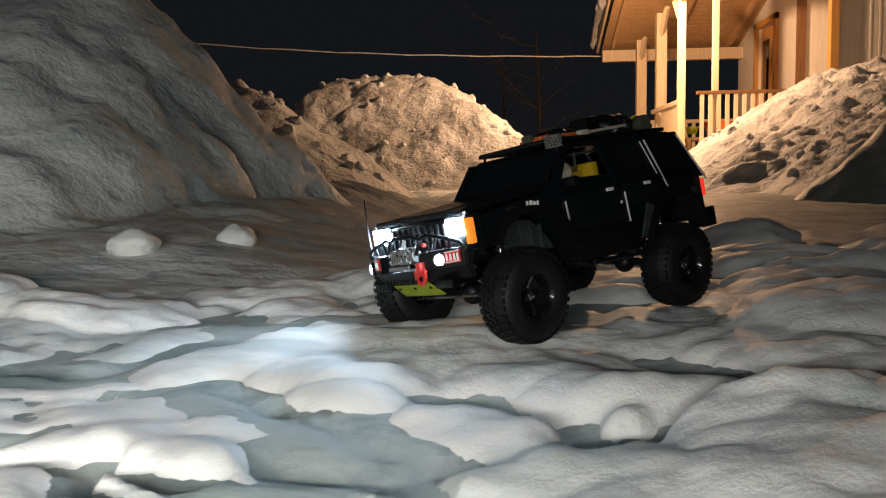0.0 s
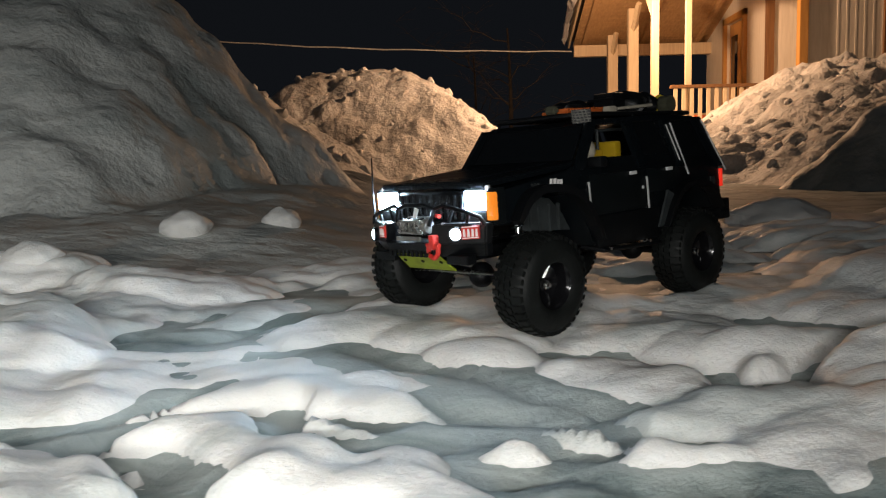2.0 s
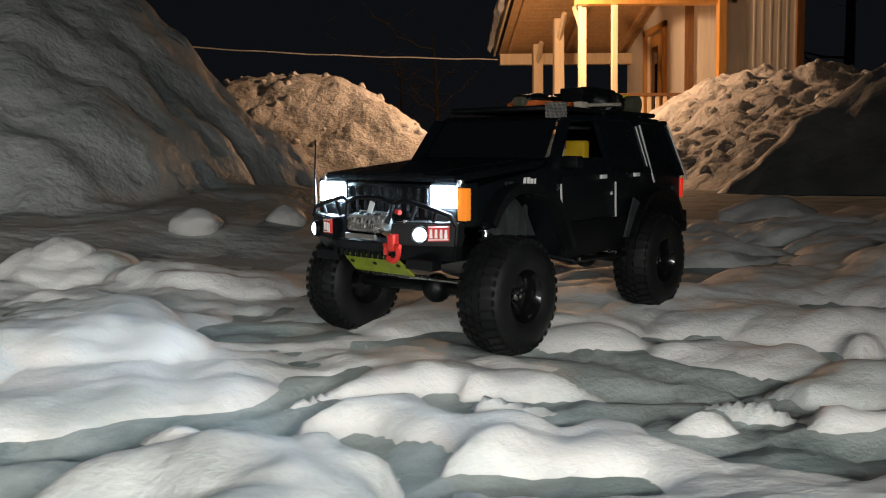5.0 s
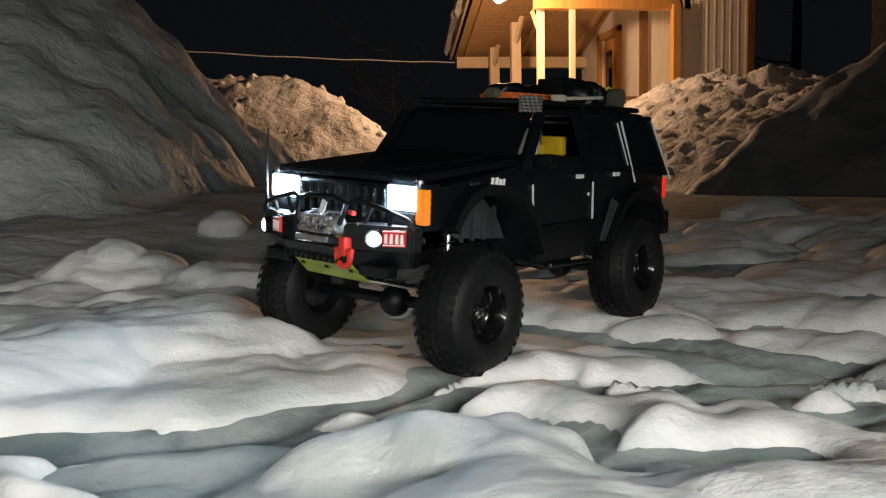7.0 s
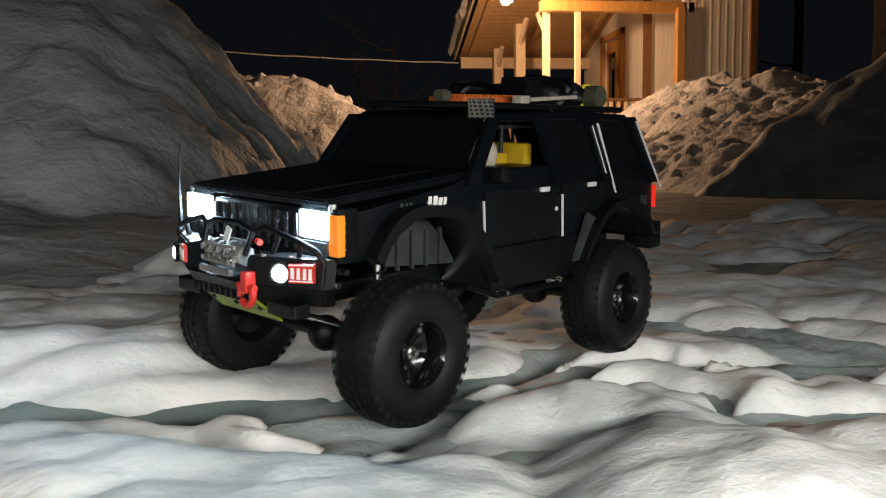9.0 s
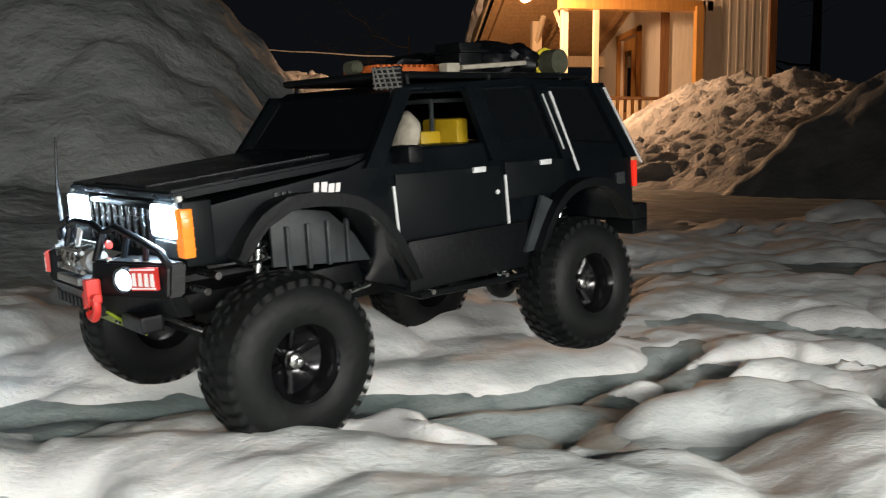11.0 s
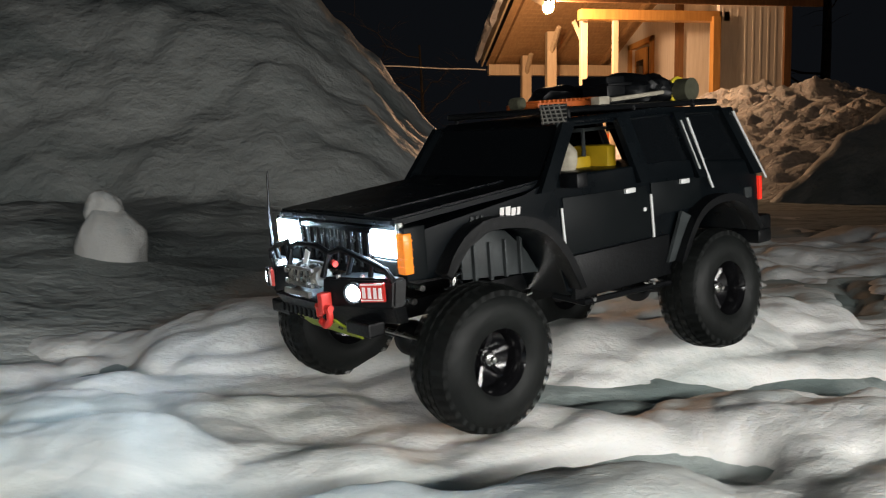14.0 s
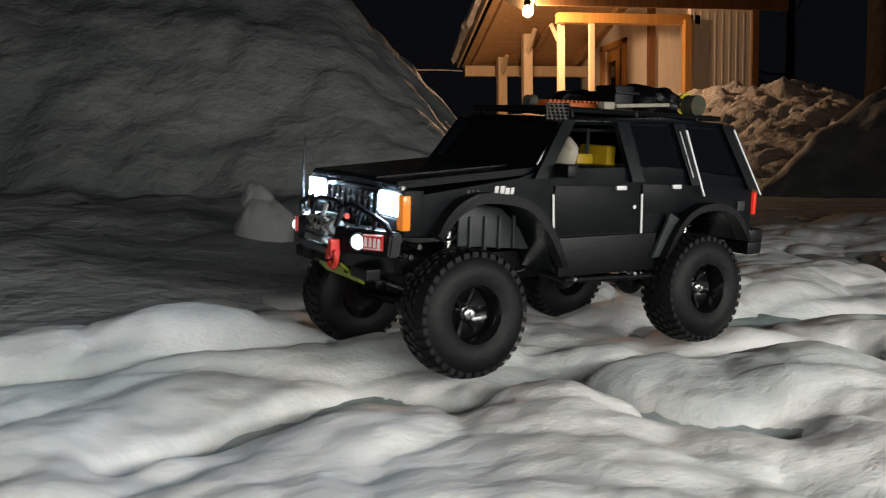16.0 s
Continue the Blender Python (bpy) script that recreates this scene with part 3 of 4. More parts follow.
# rafters under the ceiling
for x in (3.15, 4.2, 5.2):
    slab("rafter", PINE, x, x + 0.06, 17.2, 2.28, RIDGE_Y, 3.12, 0.1)
# diagonal braces
for a, b in (((3.72, 15.1, 2.25), (3.72, 14.6, 2.62)), ((3.62, 16.5, 2.05), (3.62, 16.1, 2.4)), ((3.60, 12.85, 2.1), (3.60, 13.3, 2.46))):
    bm = bmesh.new()
    tube(bm, [a, b], 0.045, 4)
    to_object("brace", bm, POST_PAINT, house)
fitting = new("porch_lamp")
tagged(fitting, "glowing bulb lamp under the porch ceiling", "lamp")
fitting.location = (2.86, 12.0, 2.40)
bm = bmesh.new()
bmesh.ops.create_uvsphere(bm, u_segments=16, v_segments=10, radius=0.075)
bulb = to_object("bulb", bm, BULB, fitting, "", True)
bulb.visible_shadow = False
bm = bmesh.new()
lathe(bm, [(0.02, 0), (0.05, 0.01), (0.05, 0.05), (0.02, 0.22)], 14)
bmesh.ops.rotate(bm, verts=bm.verts[:], matrix=Matrix.Rotation(radians(90), 3, "X"))
bmesh.ops.translate(bm, verts=bm.verts[:], vec=(0, 0, 0.07))
to_object("socket", bm, ROOFING, fitting, "", True)
bm = bmesh.new()
tube(bm, [(0, 0, 0.12), (0.03, 0.03, 0.19), (0.14, 0.10, 0.22)], 0.016, 8)
to_object("arm", bm, ROOFING, fitting, "", True)

railing = tagged(new("porch_railing"), "worn wooden porch railing with upright slats", "railing")
solid("top_rail", TRIM_PAINT, railing, (3.74, 5.36, 12.50, 12.60, 1.15, 1.19))
solid("bottom_rail", POST_PAINT, railing, (3.74, 5.36, 12.53, 12.57, 0.40, 0.46))
for k in range(15):
    x = 3.80 + 0.106 * k
    solid("slat", POST_PAINT, railing, (x - 0.026, x + 0.026, 12.508, 12.528, 0.34, 1.148), bevel=0.004)
side_rail = tagged(new("porch_railing"), "worn wooden railing along the porch side", "railing")
solid("top_rail", POST_PAINT, side_rail, (3.56, 3.64, 12.9, 15.05, 1.06, 1.12))
solid("panel", POST_PAINT, side_rail, (3.585, 3.605, 12.92, 14.3, 0.32, 1.05))
back_rail = tagged(new("porch_railing"), "wooden railing at the back of the porch", "railing")
solid("top_rail", POST_PAINT, back_rail, (3.7, 5.4, 16.82, 16.88, 1.0, 1.06))
for k in range(12):
    x = 3.76 + 0.14 * k
    solid("slat", POST_PAINT, back_rail, (x - 0.03, x + 0.03, 16.83, 16.85, 0.34, 1.0), bevel=0.004)

# play things on the deck behind the railing
for nm, mt, px, pz, r, lab in (("toy_tub", ORANGE_PLASTIC, 4.22, 0.78, 0.20, "orange plastic tub on the porch"), ("toy_tub", LIME_PLASTIC, 3.86, 0.84, 0.09, "lime green plastic tub on the porch")):
    bm = bmesh.new()
    lathe(bm, [(r * 0.7, 0), (r * 0.75, 0.01), (r, r * 1.0), (r * 1.06, r * 1.02), (r * 1.06, r * 1.08), (r * 0.95, r * 1.08), (r * 0.7, 0.03)], 24)
    bmesh.ops.rotate(bm, verts=bm.verts[:], matrix=Matrix.Rotation(radians(90), 3, "X"))
    ob = to_object(nm, bm, mt, None, lab, True)
    ob.location = (px, 13.4, pz - 0.16)
    tagged(ob, category="tub")
table = tagged(new("porch_table"), "low wooden table on the porch deck", "table")
solid("tabletop", PINE, table, (3.72, 4.75, 13.1, 13.7, 0.58, 0.62))
for x in (3.76, 4.69):
    for y in (13.13, 13.67):
        solid("leg", PINE, table, (x - 0.03, x + 0.03, y - 0.03, y + 0.03, 0.3, 0.58))

# the cable from the eave
bm = bmesh.new()
tube(bm, [(2.98 - 0.42 * k, 17.1 - 0.10 * k, 2.24 - 0.16 * math.sin(math.pi * k / 24) + 0.019 * k + 0.008 * math.sin(k * 2.1)) for k in range(25)], 0.012, 6)
tagged(to_object("power_cable", bm, CABLE, None, "thin pale cable hung from the porch eave", True), category="cable")


def bare_tree(x, y, r, tall, seed, label, limbs=9):
    rnd = random.Random(seed)
    tree = tagged(new("tree"), label, "tree")
    tree.location = (x, y, -0.1)
    bm = bmesh.new()
    lean = rnd.uniform(-0.03, 0.03)
    tube(bm, [(lean * h + 0.04 * math.sin(h), 0.03 * math.cos(h * 1.3), h) for h in [tall * k / 10 for k in range(11)]], [r * (1.25 if k == 0 else 1 - 0.07 * k) for k in range(11)], 12)
    to_object("trunk", bm, BARK, tree, "", True)
    for k in range(limbs):
        bm = bmesh.new()
        h, a, n = tall * rnd.uniform(0.25, 0.95), rnd.uniform(0, 6.28), rnd.uniform(0.9, 2.0)
        pts = [Vector((lean * h, 0, h))]
        for s in range(6):
            pts.append(pts[-1] + Vector((math.cos(a) * n / 6, math.sin(a) * n / 6, rnd.uniform(0.0, 0.22))))
            a += rnd.uniform(-0.3, 0.3)
        tube(bm, pts, [r * 0.22 * (1 - 0.15 * i) for i in range(7)], 6)
        for s in range(2, 7):
            for q in range(3):
                b = rnd.uniform(0, 6.28)
                e = pts[s] + Vector((math.cos(b) * 0.4, math.sin(b) * 0.4, rnd.uniform(-0.1, 0.3)))
                tube(bm, [pts[s], pts[s] * 0.5 + e * 0.5 + Vector((0, 0, 0.03)), e], [r * 0.05, r * 0.035, r * 0.02], 4)
        to_object("limb", bm, TWIG, tree, "", True)
    return tree


bare_tree(7.95, 11.6, 0.30, 7, 1, "dark bare tree trunk beside the house")
bare_tree(7.9, 14.0, 0.10, 6, 2, "slim dark bare tree behind the house corner")
bare_tree(1.9, 18.5, 0.06, 3.0, 3, "small bare tree behind the snow mound")
bare_tree(1.2, 19.5, 0.05, 2.6, 4, "small bare tree behind the snow mound")


# ---- the model truck: x ahead, y to its left side, z up ----
truck = tagged(new("model_truck"), "black radio-controlled off-road truck with oversized tyres, headlights on", "model truck")
R_TYRE, W_TYRE = 0.0635, 0.047


FRONT_ARCH = [(0.052, 0.098), (0.068, 0.132), (0.094, 0.160), (0.128, 0.168), (0.164, 0.168), (0.184, 0.152), (0.196, 0.134)]
REAR_ARCH = [(-0.232, 0.112), (-0.214, 0.138), (-0.190, 0.152), (-0.150, 0.152), (-0.122, 0.136), (-0.100, 0.098)]


def cut_corners(line, times=2):
    """The line with its corners rounded off, its ends kept."""
    for _ in range(times):
        mid = []
        for (ax, az), (bx, bz) in zip(line, line[1:]):
            mid += [(0.75 * ax + 0.25 * bx, 0.75 * az + 0.25 * bz), (0.25 * ax + 0.75 * bx, 0.25 * az + 0.75 * bz)]
        line = [line[0]] + mid[1:-1] + [line[-1]]
    return line


FRONT_ARCH, REAR_ARCH = cut_corners(FRONT_ARCH), cut_corners(REAR_ARCH)
bm = bmesh.new()
prism(bm, [(0.229, 0.136), (0.229, 0.178)] + [(0.10, 0.187), (0.072, 0.204), (-0.10, 0.202), (-0.252, 0.190), (-0.256, 0.112)] + REAR_ARCH + [(-0.092, 0.086)] + [(0.05, 0.090)] + FRONT_ARCH, -0.090, 0.090, bevel=0.004)
body = part("body", bm, BODY_PAINT, truck, "satin black body shell")
# hood with a raised middle and the cowl
bm = bmesh.new()
quad_panel(bm, [(0.234, -0.084, 0.181), (0.234, 0.084, 0.181), (0.072, 0.086, 0.195), (0.072, -0.086, 0.195)][::-1], 0.007)
bmesh.ops.bevel(bm, geom=bm.edges[:], offset=0.002, segments=2, affect="EDGES")
hood = part("hood", bm, BODY_PAINT, truck)
bm = bmesh.new()
quad_panel(bm, [(0.232, -0.045, 0.1855), (0.232, 0.045, 0.1855), (0.085, 0.055, 0.1985), (0.085, -0.055, 0.1985)][::-1], 0.004)
bmesh.ops.bevel(bm, geom=bm.edges[:], offset=0.0015, segments=2, affect="EDGES")
part("hood_bulge", bm, BODY_PAINT, hood)
# cabin: pillars, roof, glass
ROOF_Z = 0.254
bm = bmesh.new()
prism(bm, [(0.040, ROOF_Z - 0.006), (0.030, ROOF_Z), (-0.10, ROOF_Z + 0.003), (-0.204, ROOF_Z - 0.001), (-0.212, ROOF_Z - 0.010)], -0.080, 0.080, bevel=0.003)
roof = part("roof", bm, BODY_PAINT, truck)
for s in (1, -1):
    for nm, lo, hi, w in (("a_pillar", (0.078, 0.190), (0.036, 0.250), 0.008), ("b_pillar", (-0.056, 0.185), (-0.037, 0.250), 0.009), ("c_pillar", (-0.148, 0.180), (-0.122, 0.250), 0.009), ("d_pillar", (-0.248, 0.174), (-0.203, 0.250), 0.010)):
        bm = bmesh.new()
        quad_panel(bm, [(lo[0] - w, s * 0.0895, lo[1]), (lo[0] + w, s * 0.0895, lo[1]), (hi[0] + w, s * 0.080, hi[1]), (hi[0] - w, s * 0.080, hi[1])][:: s], 0.006)
        part(nm, bm, BODY_PAINT, truck, smooth=False)
    panes = [((-0.152, 0.186), (-0.052, 0.188), (-0.040, 0.247), (-0.126, 0.247)), ((-0.242, 0.180), (-0.148, 0.182), (-0.122, 0.247), (-0.204, 0.247))]
    if s < 0:
        panes.append(((-0.05, 0.188), (0.07, 0.192), (0.036, 0.247), (-0.036, 0.247)))
    for p in panes:
        bm = bmesh.new()
        quad_panel(bm, [(p[0][0], s * 0.0875, p[0][1]), (p[1][0], s * 0.0875, p[1][1]), (p[2][0], s * 0.079, p[2][1]), (p[3][0], s * 0.079, p[3][1])][:: s], 0.0015)
        part("side_window", bm, CAR_GLASS, truck, "dark tinted side window", smooth=False)
    # roof gutter and door seams
    bm = bmesh.new()
    tube(bm, [(0.036, s * 0.0815, 0.2475), (-0.10, s * 0.0815, 0.2495), (-0.202, s * 0.0815, 0.2465)], 0.0018, 6)
    part("gutter", bm, BODY_PAINT, roof)
# thin silvery strips along the near side's door and tailgate edges
for lo, hi, y0, y1, w in (((0.055, 0.131), (0.058, 0.174), 0.0905, 0.0905, 0.0011), ((-0.0695, 0.112), (-0.066, 0.172), 0.0905, 0.0905, 0.0013), ((-0.159, 0.168), (-0.132, 0.244), 0.0955, 0.0870, 0.0013), ((-0.140, 0.190), (-0.122, 0.242), 0.0945, 0.0870, 0.0005), ((-0.258, 0.168), (-0.212, 0.246), 0.0955, 0.0868, 0.0013)):
    bm = bmesh.new()
    quad_panel(bm, [(lo[0] + w, y0 + 0.0015, lo[1]), (lo[0] - w, y0 + 0.0015, lo[1]), (hi[0] - w, y1 + 0.0015, hi[1]), (hi[0] + w, y1 + 0.0015, hi[1])], 0.0012)
    part("door_edge", bm, SILVER_EDGE, body, "thin silvery strip along the door edge", smooth=False)
for s in (1, -1):
    for x0, x1, nm in ((-0.064, 0.053, "front_door"), (-0.148, -0.069, "rear_door")):
        bm = bmesh.new()
        lo = 0.130 if x0 > -0.1 else 0.150
        prism(bm, [(x0, lo), (x1, lo), (x1 + 0.003, 0.183), (x0 + 0.005, 0.181)], s * 0.0905, s * 0.0915, bevel=0.0004)
        d = part(nm, bm, DOOR_PAINT, truck, "dark grey door panel")
        bm = bmesh.new()
        box(bm, x0 + 0.024, x0 + 0.038, s * 0.0916, s * 0.0945, 0.177, 0.182, 0.0008)
        part("door_handle", bm, SILVER_EDGE if s > 0 else BLACK_PLASTIC, d, "small silvery door handle")
    bm = bmesh.new()
    lathe(bm, [(0.0022, 0), (0.0022, 0.001)], 12)
    bmesh.ops.translate(bm, verts=bm.verts[:], vec=(-0.055, s * 0.0918, 0.158))
    part("door_lock", bm, SILVER_EDGE, truck)
    # rocker sill
    bm = bmesh.new()
    box(bm, -0.09, 0.048, s * 0.0905 - 0.003, s * 0.0905 + 0.003, 0.086, 0.128, 0.001)
    part("sill", bm, BLACK_PLASTIC, truck)
    # fender flares
    for nm, line in (("front_flare", FRONT_ARCH), ("rear_flare", REAR_ARCH)):
        bm = bmesh.new()
        cx = sum(p[0] for p in line) / len(line)
        outer = [(cx + (x - cx) * 1.10, 0.098 + (z - 0.098) * 1.13 + 0.001) for x, z in line]
        ring = list(line) + outer[::-1]
        prism(bm, ring, s * 0.0895, s * 0.104, bevel=0.0015)
        part(nm, bm, BLACK_PLASTIC, truck, "wide black fender flare")
    # inner fenders, greyish in the light
    bm = bmesh.new()
    prism(bm, [(0.060, 0.112), (0.075, 0.136), (0.098, 0.157), (0.128, 0.163), (0.150, 0.160), (0.150, 0.120)], s * 0.060, s * 0.063, bevel=0.0006)
    for k in range(4):
        box(bm, 0.082 + 0.018 * k, 0.085 + 0.018 * k, s * 0.0645 - 0.002, s * 0.0645 + 0.002, 0.115, 0.150, 0.0005)
    part("inner_fender", bm, GREY_PLASTIC, truck, "scuffed grey inner fender")
    bm = bmesh.new()
    quad_panel(bm, [(-0.094, s * 0.093, 0.100), (-0.082, s * 0.094, 0.100), (-0.106, s * 0.094, 0.150), (-0.124, s * 0.093, 0.142)], 0.003)
    part("rear_fender_panel", bm, GREY_PLASTIC, truck, "grey scuffed panel before the rear wheel")
    # tail lights
    bm = bmesh.new()
    box(bm, -0.2590, -0.2535, s * 0.078 - 0.0125, s * 0.078 + 0.0135, 0.143, 0.170, 0.001)
    part("tail_light", bm, TAIL_LENS, truck, "red tail light")
    bm = bmesh.new()
    box(bm, -0.238, -0.225, s * 0.0905 - 0.001, s * 0.0905 + 0.0012, 0.148, 0.160, 0.0005)
    part("fuel_flap", bm, GREY_PLASTIC, truck)
# windshield and tailgate glass
bm = bmesh.new()
quad_panel(bm, [(0.080, -0.080, 0.191), (0.080, 0.080, 0.191), (0.038, 0.073, 0.249), (0.038, -0.073, 0.249)], 0.002)
part("windshield", bm, CAR_GLASS, truck, "black reflecting windshield", smooth=False)
bm = bmesh.new()
quad_panel(bm, [(-0.254, -0.075, 0.178), (-0.254, 0.075, 0.178), (-0.210, 0.070, 0.246), (-0.210, -0.070, 0.246)][::-1], 0.002)
part("rear_window", bm, CAR_GLASS, truck, smooth=False)
# inside the open window
bm = bmesh.new()
box(bm, -0.052, -0.038, 0.024, 0.066, 0.184, 0.224, 0.004)
box(bm, -0.038, -0.014, 0.020, 0.048, 0.184, 0.214, 0.004)
part("seat", bm, YELLOW, truck, "bright yellow bucket seat")
# simple rounded shape in place of the toy figure at the window
bm = bmesh.new()
bmesh.ops.create_icosphere(bm, subdivisions=3, radius=1)
for v in bm.verts:
    n = noise.fractal(v.co * 1.8, 1.0, 2.0, 4) * 0.12
    v.co = Vector((v.co.x * 0.011 - 0.004 * v.co.z, v.co.y * 0.014, v.co.z * 0.022)) * (1 + n) + Vector((0.006, 0.050, 0.210))
part("seat_figure", bm, BEIGE, truck, "plain beige shape standing in for a toy figure")
bm = bmesh.new()
for y in (0.045, -0.045):
    tube(bm, [(-0.03, y, 0.19), (-0.03, y, 0.240), (-0.09, y, 0.240)], 0.0025, 6)
tube(bm, [(-0.03, -0.045, 0.240), (-0.03, 0.045, 0.240)], 0.0025, 6)
part("roll_cage", bm, GREY_PLASTIC, truck)

# front: grille, lights
bm = bmesh.new()
box(bm, 0.226, 0.2310, -0.057, 0.057, 0.140, 0.177, 0.0012)
grille = part("grille", bm, BLACK_PLASTIC, truck)
for k in range(10):
    bm = bmesh.new()
    y = -0.0495 + 0.011 * k
    box(bm, 0.2310, 0.2340, y - 0.0021, y + 0.0021, 0.144, 0.174, 0.0009)
    part("slat", bm, CHROME, grille)
for s in (1, -1):
    def both(a, b):
        return min(s * a, s * b), max(s * a, s * b)
    bm = bmesh.new()
    box(bm, 0.212, 0.2325, *both(0.0545, 0.0945), 0.138, 0.181, 0.0015)
    bezel = part("headlight", bm, DOOR_PAINT, truck, "square headlight in a dark bezel")
    bm = bmesh.new()
    box(bm, 0.2326, 0.2350, *both(0.0557, 0.0848 if s > 0 else 0.0900), 0.1560, 0.1778, 0.0014)
    part("lens", bm, HEADLIGHT, bezel, "glaring white headlight lens")
    bm = bmesh.new()
    box(bm, 0.2326, 0.2342, *both(0.0560, 0.0842), 0.1425, 0.1535, 0.0006)
    part("parking_lens", bm, GREY_PLASTIC, bezel, "dull grey lower lens")
    bm = bmesh.new()
    box(bm, 0.2262 if s > 0 else 0.2180, 0.2346 if s > 0 else 0.2320, *both(0.0862, 0.0958), 0.1435, 0.1765, 0.0016)
    part("corner_lens", bm, AMBER, bezel, "amber corner light")
    for k in range(4):
        bm = bmesh.new()
        z = 0.149 + 0.007 * k
        box(bm, 0.2264 if s > 0 else 0.2182, 0.2350 if s > 0 else 0.2322, *both(0.0866, 0.0962), z, z + 0.0008)
        part("lens_rib", bm, AMBER, bezel)
    bm = bmesh.new()
    tube(bm, [(0.230, s * 0.0865, 0.178), (0.230, s * 0.0865, 0.1845)], 0.0034, 12)
    part("marker_stud", bm, STEEL, truck, "small bright stud over the headlight")

# winch bumper, in the truck's own measures
bm = bmesh.new()
outline = [(0.249, -0.106), (0.277, -0.045), (0.277, 0.045), (0.249, 0.106), (0.240, 0.110), (0.236, 0.070), (0.236, -0.070), (0.240, -0.110)]
lo = [bm.verts.new((x - 0.010, y * 0.90, 0.109)) for x, y in outline]
hi = [bm.verts.new((x, y, 0.1265)) for x, y in outline]
bm.faces.new(lo[::-1]), bm.faces.new(hi)
for i in range(8):
    bm.faces.new((lo[i], lo[(i + 1) % 8], hi[(i + 1) % 8], hi[i]))
bmesh.ops.bevel(bm, geom=bm.edges[:], offset=0.0014, segments=2, affect="EDGES")
bumper = to_object("bumper", bm, BLACK_PLASTIC, truck, "black steel winch bumper")
for s in (1, -1):
    bm = bmesh.new()
    wing = [(0.2785, s * 0.043), (0.2505, s * 0.107), (0.2400, s * 0.110), (0.2420, s * 0.060), (0.2560, s * 0.043)]
    lo = [bm.verts.new((x, y, 0.126)) for x, y in wing]
    hi = [bm.verts.new((x - 0.003, y, 0.149)) for x, y in wing]
    bm.faces.new(lo), bm.faces.new(hi[::-1])
    for i in range(5):
        bm.faces.new((lo[i], hi[i], hi[(i + 1) % 5], lo[(i + 1) % 5]))
    bmesh.ops.bevel(bm, geom=bm.edges[:], offset=0.0016, segments=2, affect="EDGES")
    wing_ob = to_object("wing", bm, BLACK_PLASTIC, bumper, "angled black bumper wing")
    # hoops: one down to the wing's tip, a shorter brace behind it
    for line, r in (([(0.268, s * 0.030, 0.146), (0.262, s * 0.034, 0.166), (0.258, s * 0.046, 0.170), (0.254, s * 0.078, 0.163), (0.250, s * 0.100, 0.156), (0.247, s * 0.106, 0.146)], 0.0027),
                    ([(0.256, s * 0.052, 0.149), (0.255, s * 0.060, 0.166)], 0.0022), ([(0.252, s * 0.080, 0.149), (0.253, s * 0.084, 0.161)], 0.0022)):
        bm = bmesh.new()
        tube(bm, line, r, 8)
        to_object("hoop", bm, BLACK_PLASTIC, bumper, "bent black bumper hoop", True)
    # bolts along the wing's top and the tow point under it
    for f in (0.12, 0.5, 0.88):
        bm = bmesh.new()
        x, y = 0.270 - 0.026 * f, s * (0.048 + 0.056 * f)
        tube(bm, [(x, y, 0.148), (x, y, 0.1508)], 0.0022, 6)
        to_object("bolt", bm, STEEL, bumper)
    bm = bmesh.new()
    box(bm, 0.246, 0.262, min(s * 0.050, s * 0.086), max(s * 0.050, s * 0.086), 0.100, 0.112, 0.002)
    to_object("under_bracket", bm, BLACK_PLASTIC, bumper)
bm = bmesh.new()
tube(bm, [(0.262, -0.034, 0.166), (0.263, -0.018, 0.171), (0.263, 0.018, 0.171), (0.262, 0.034, 0.166)], 0.0027, 8)
to_object("hoop", bm, BLACK_PLASTIC, bumper, "bent black bumper hoop", True)
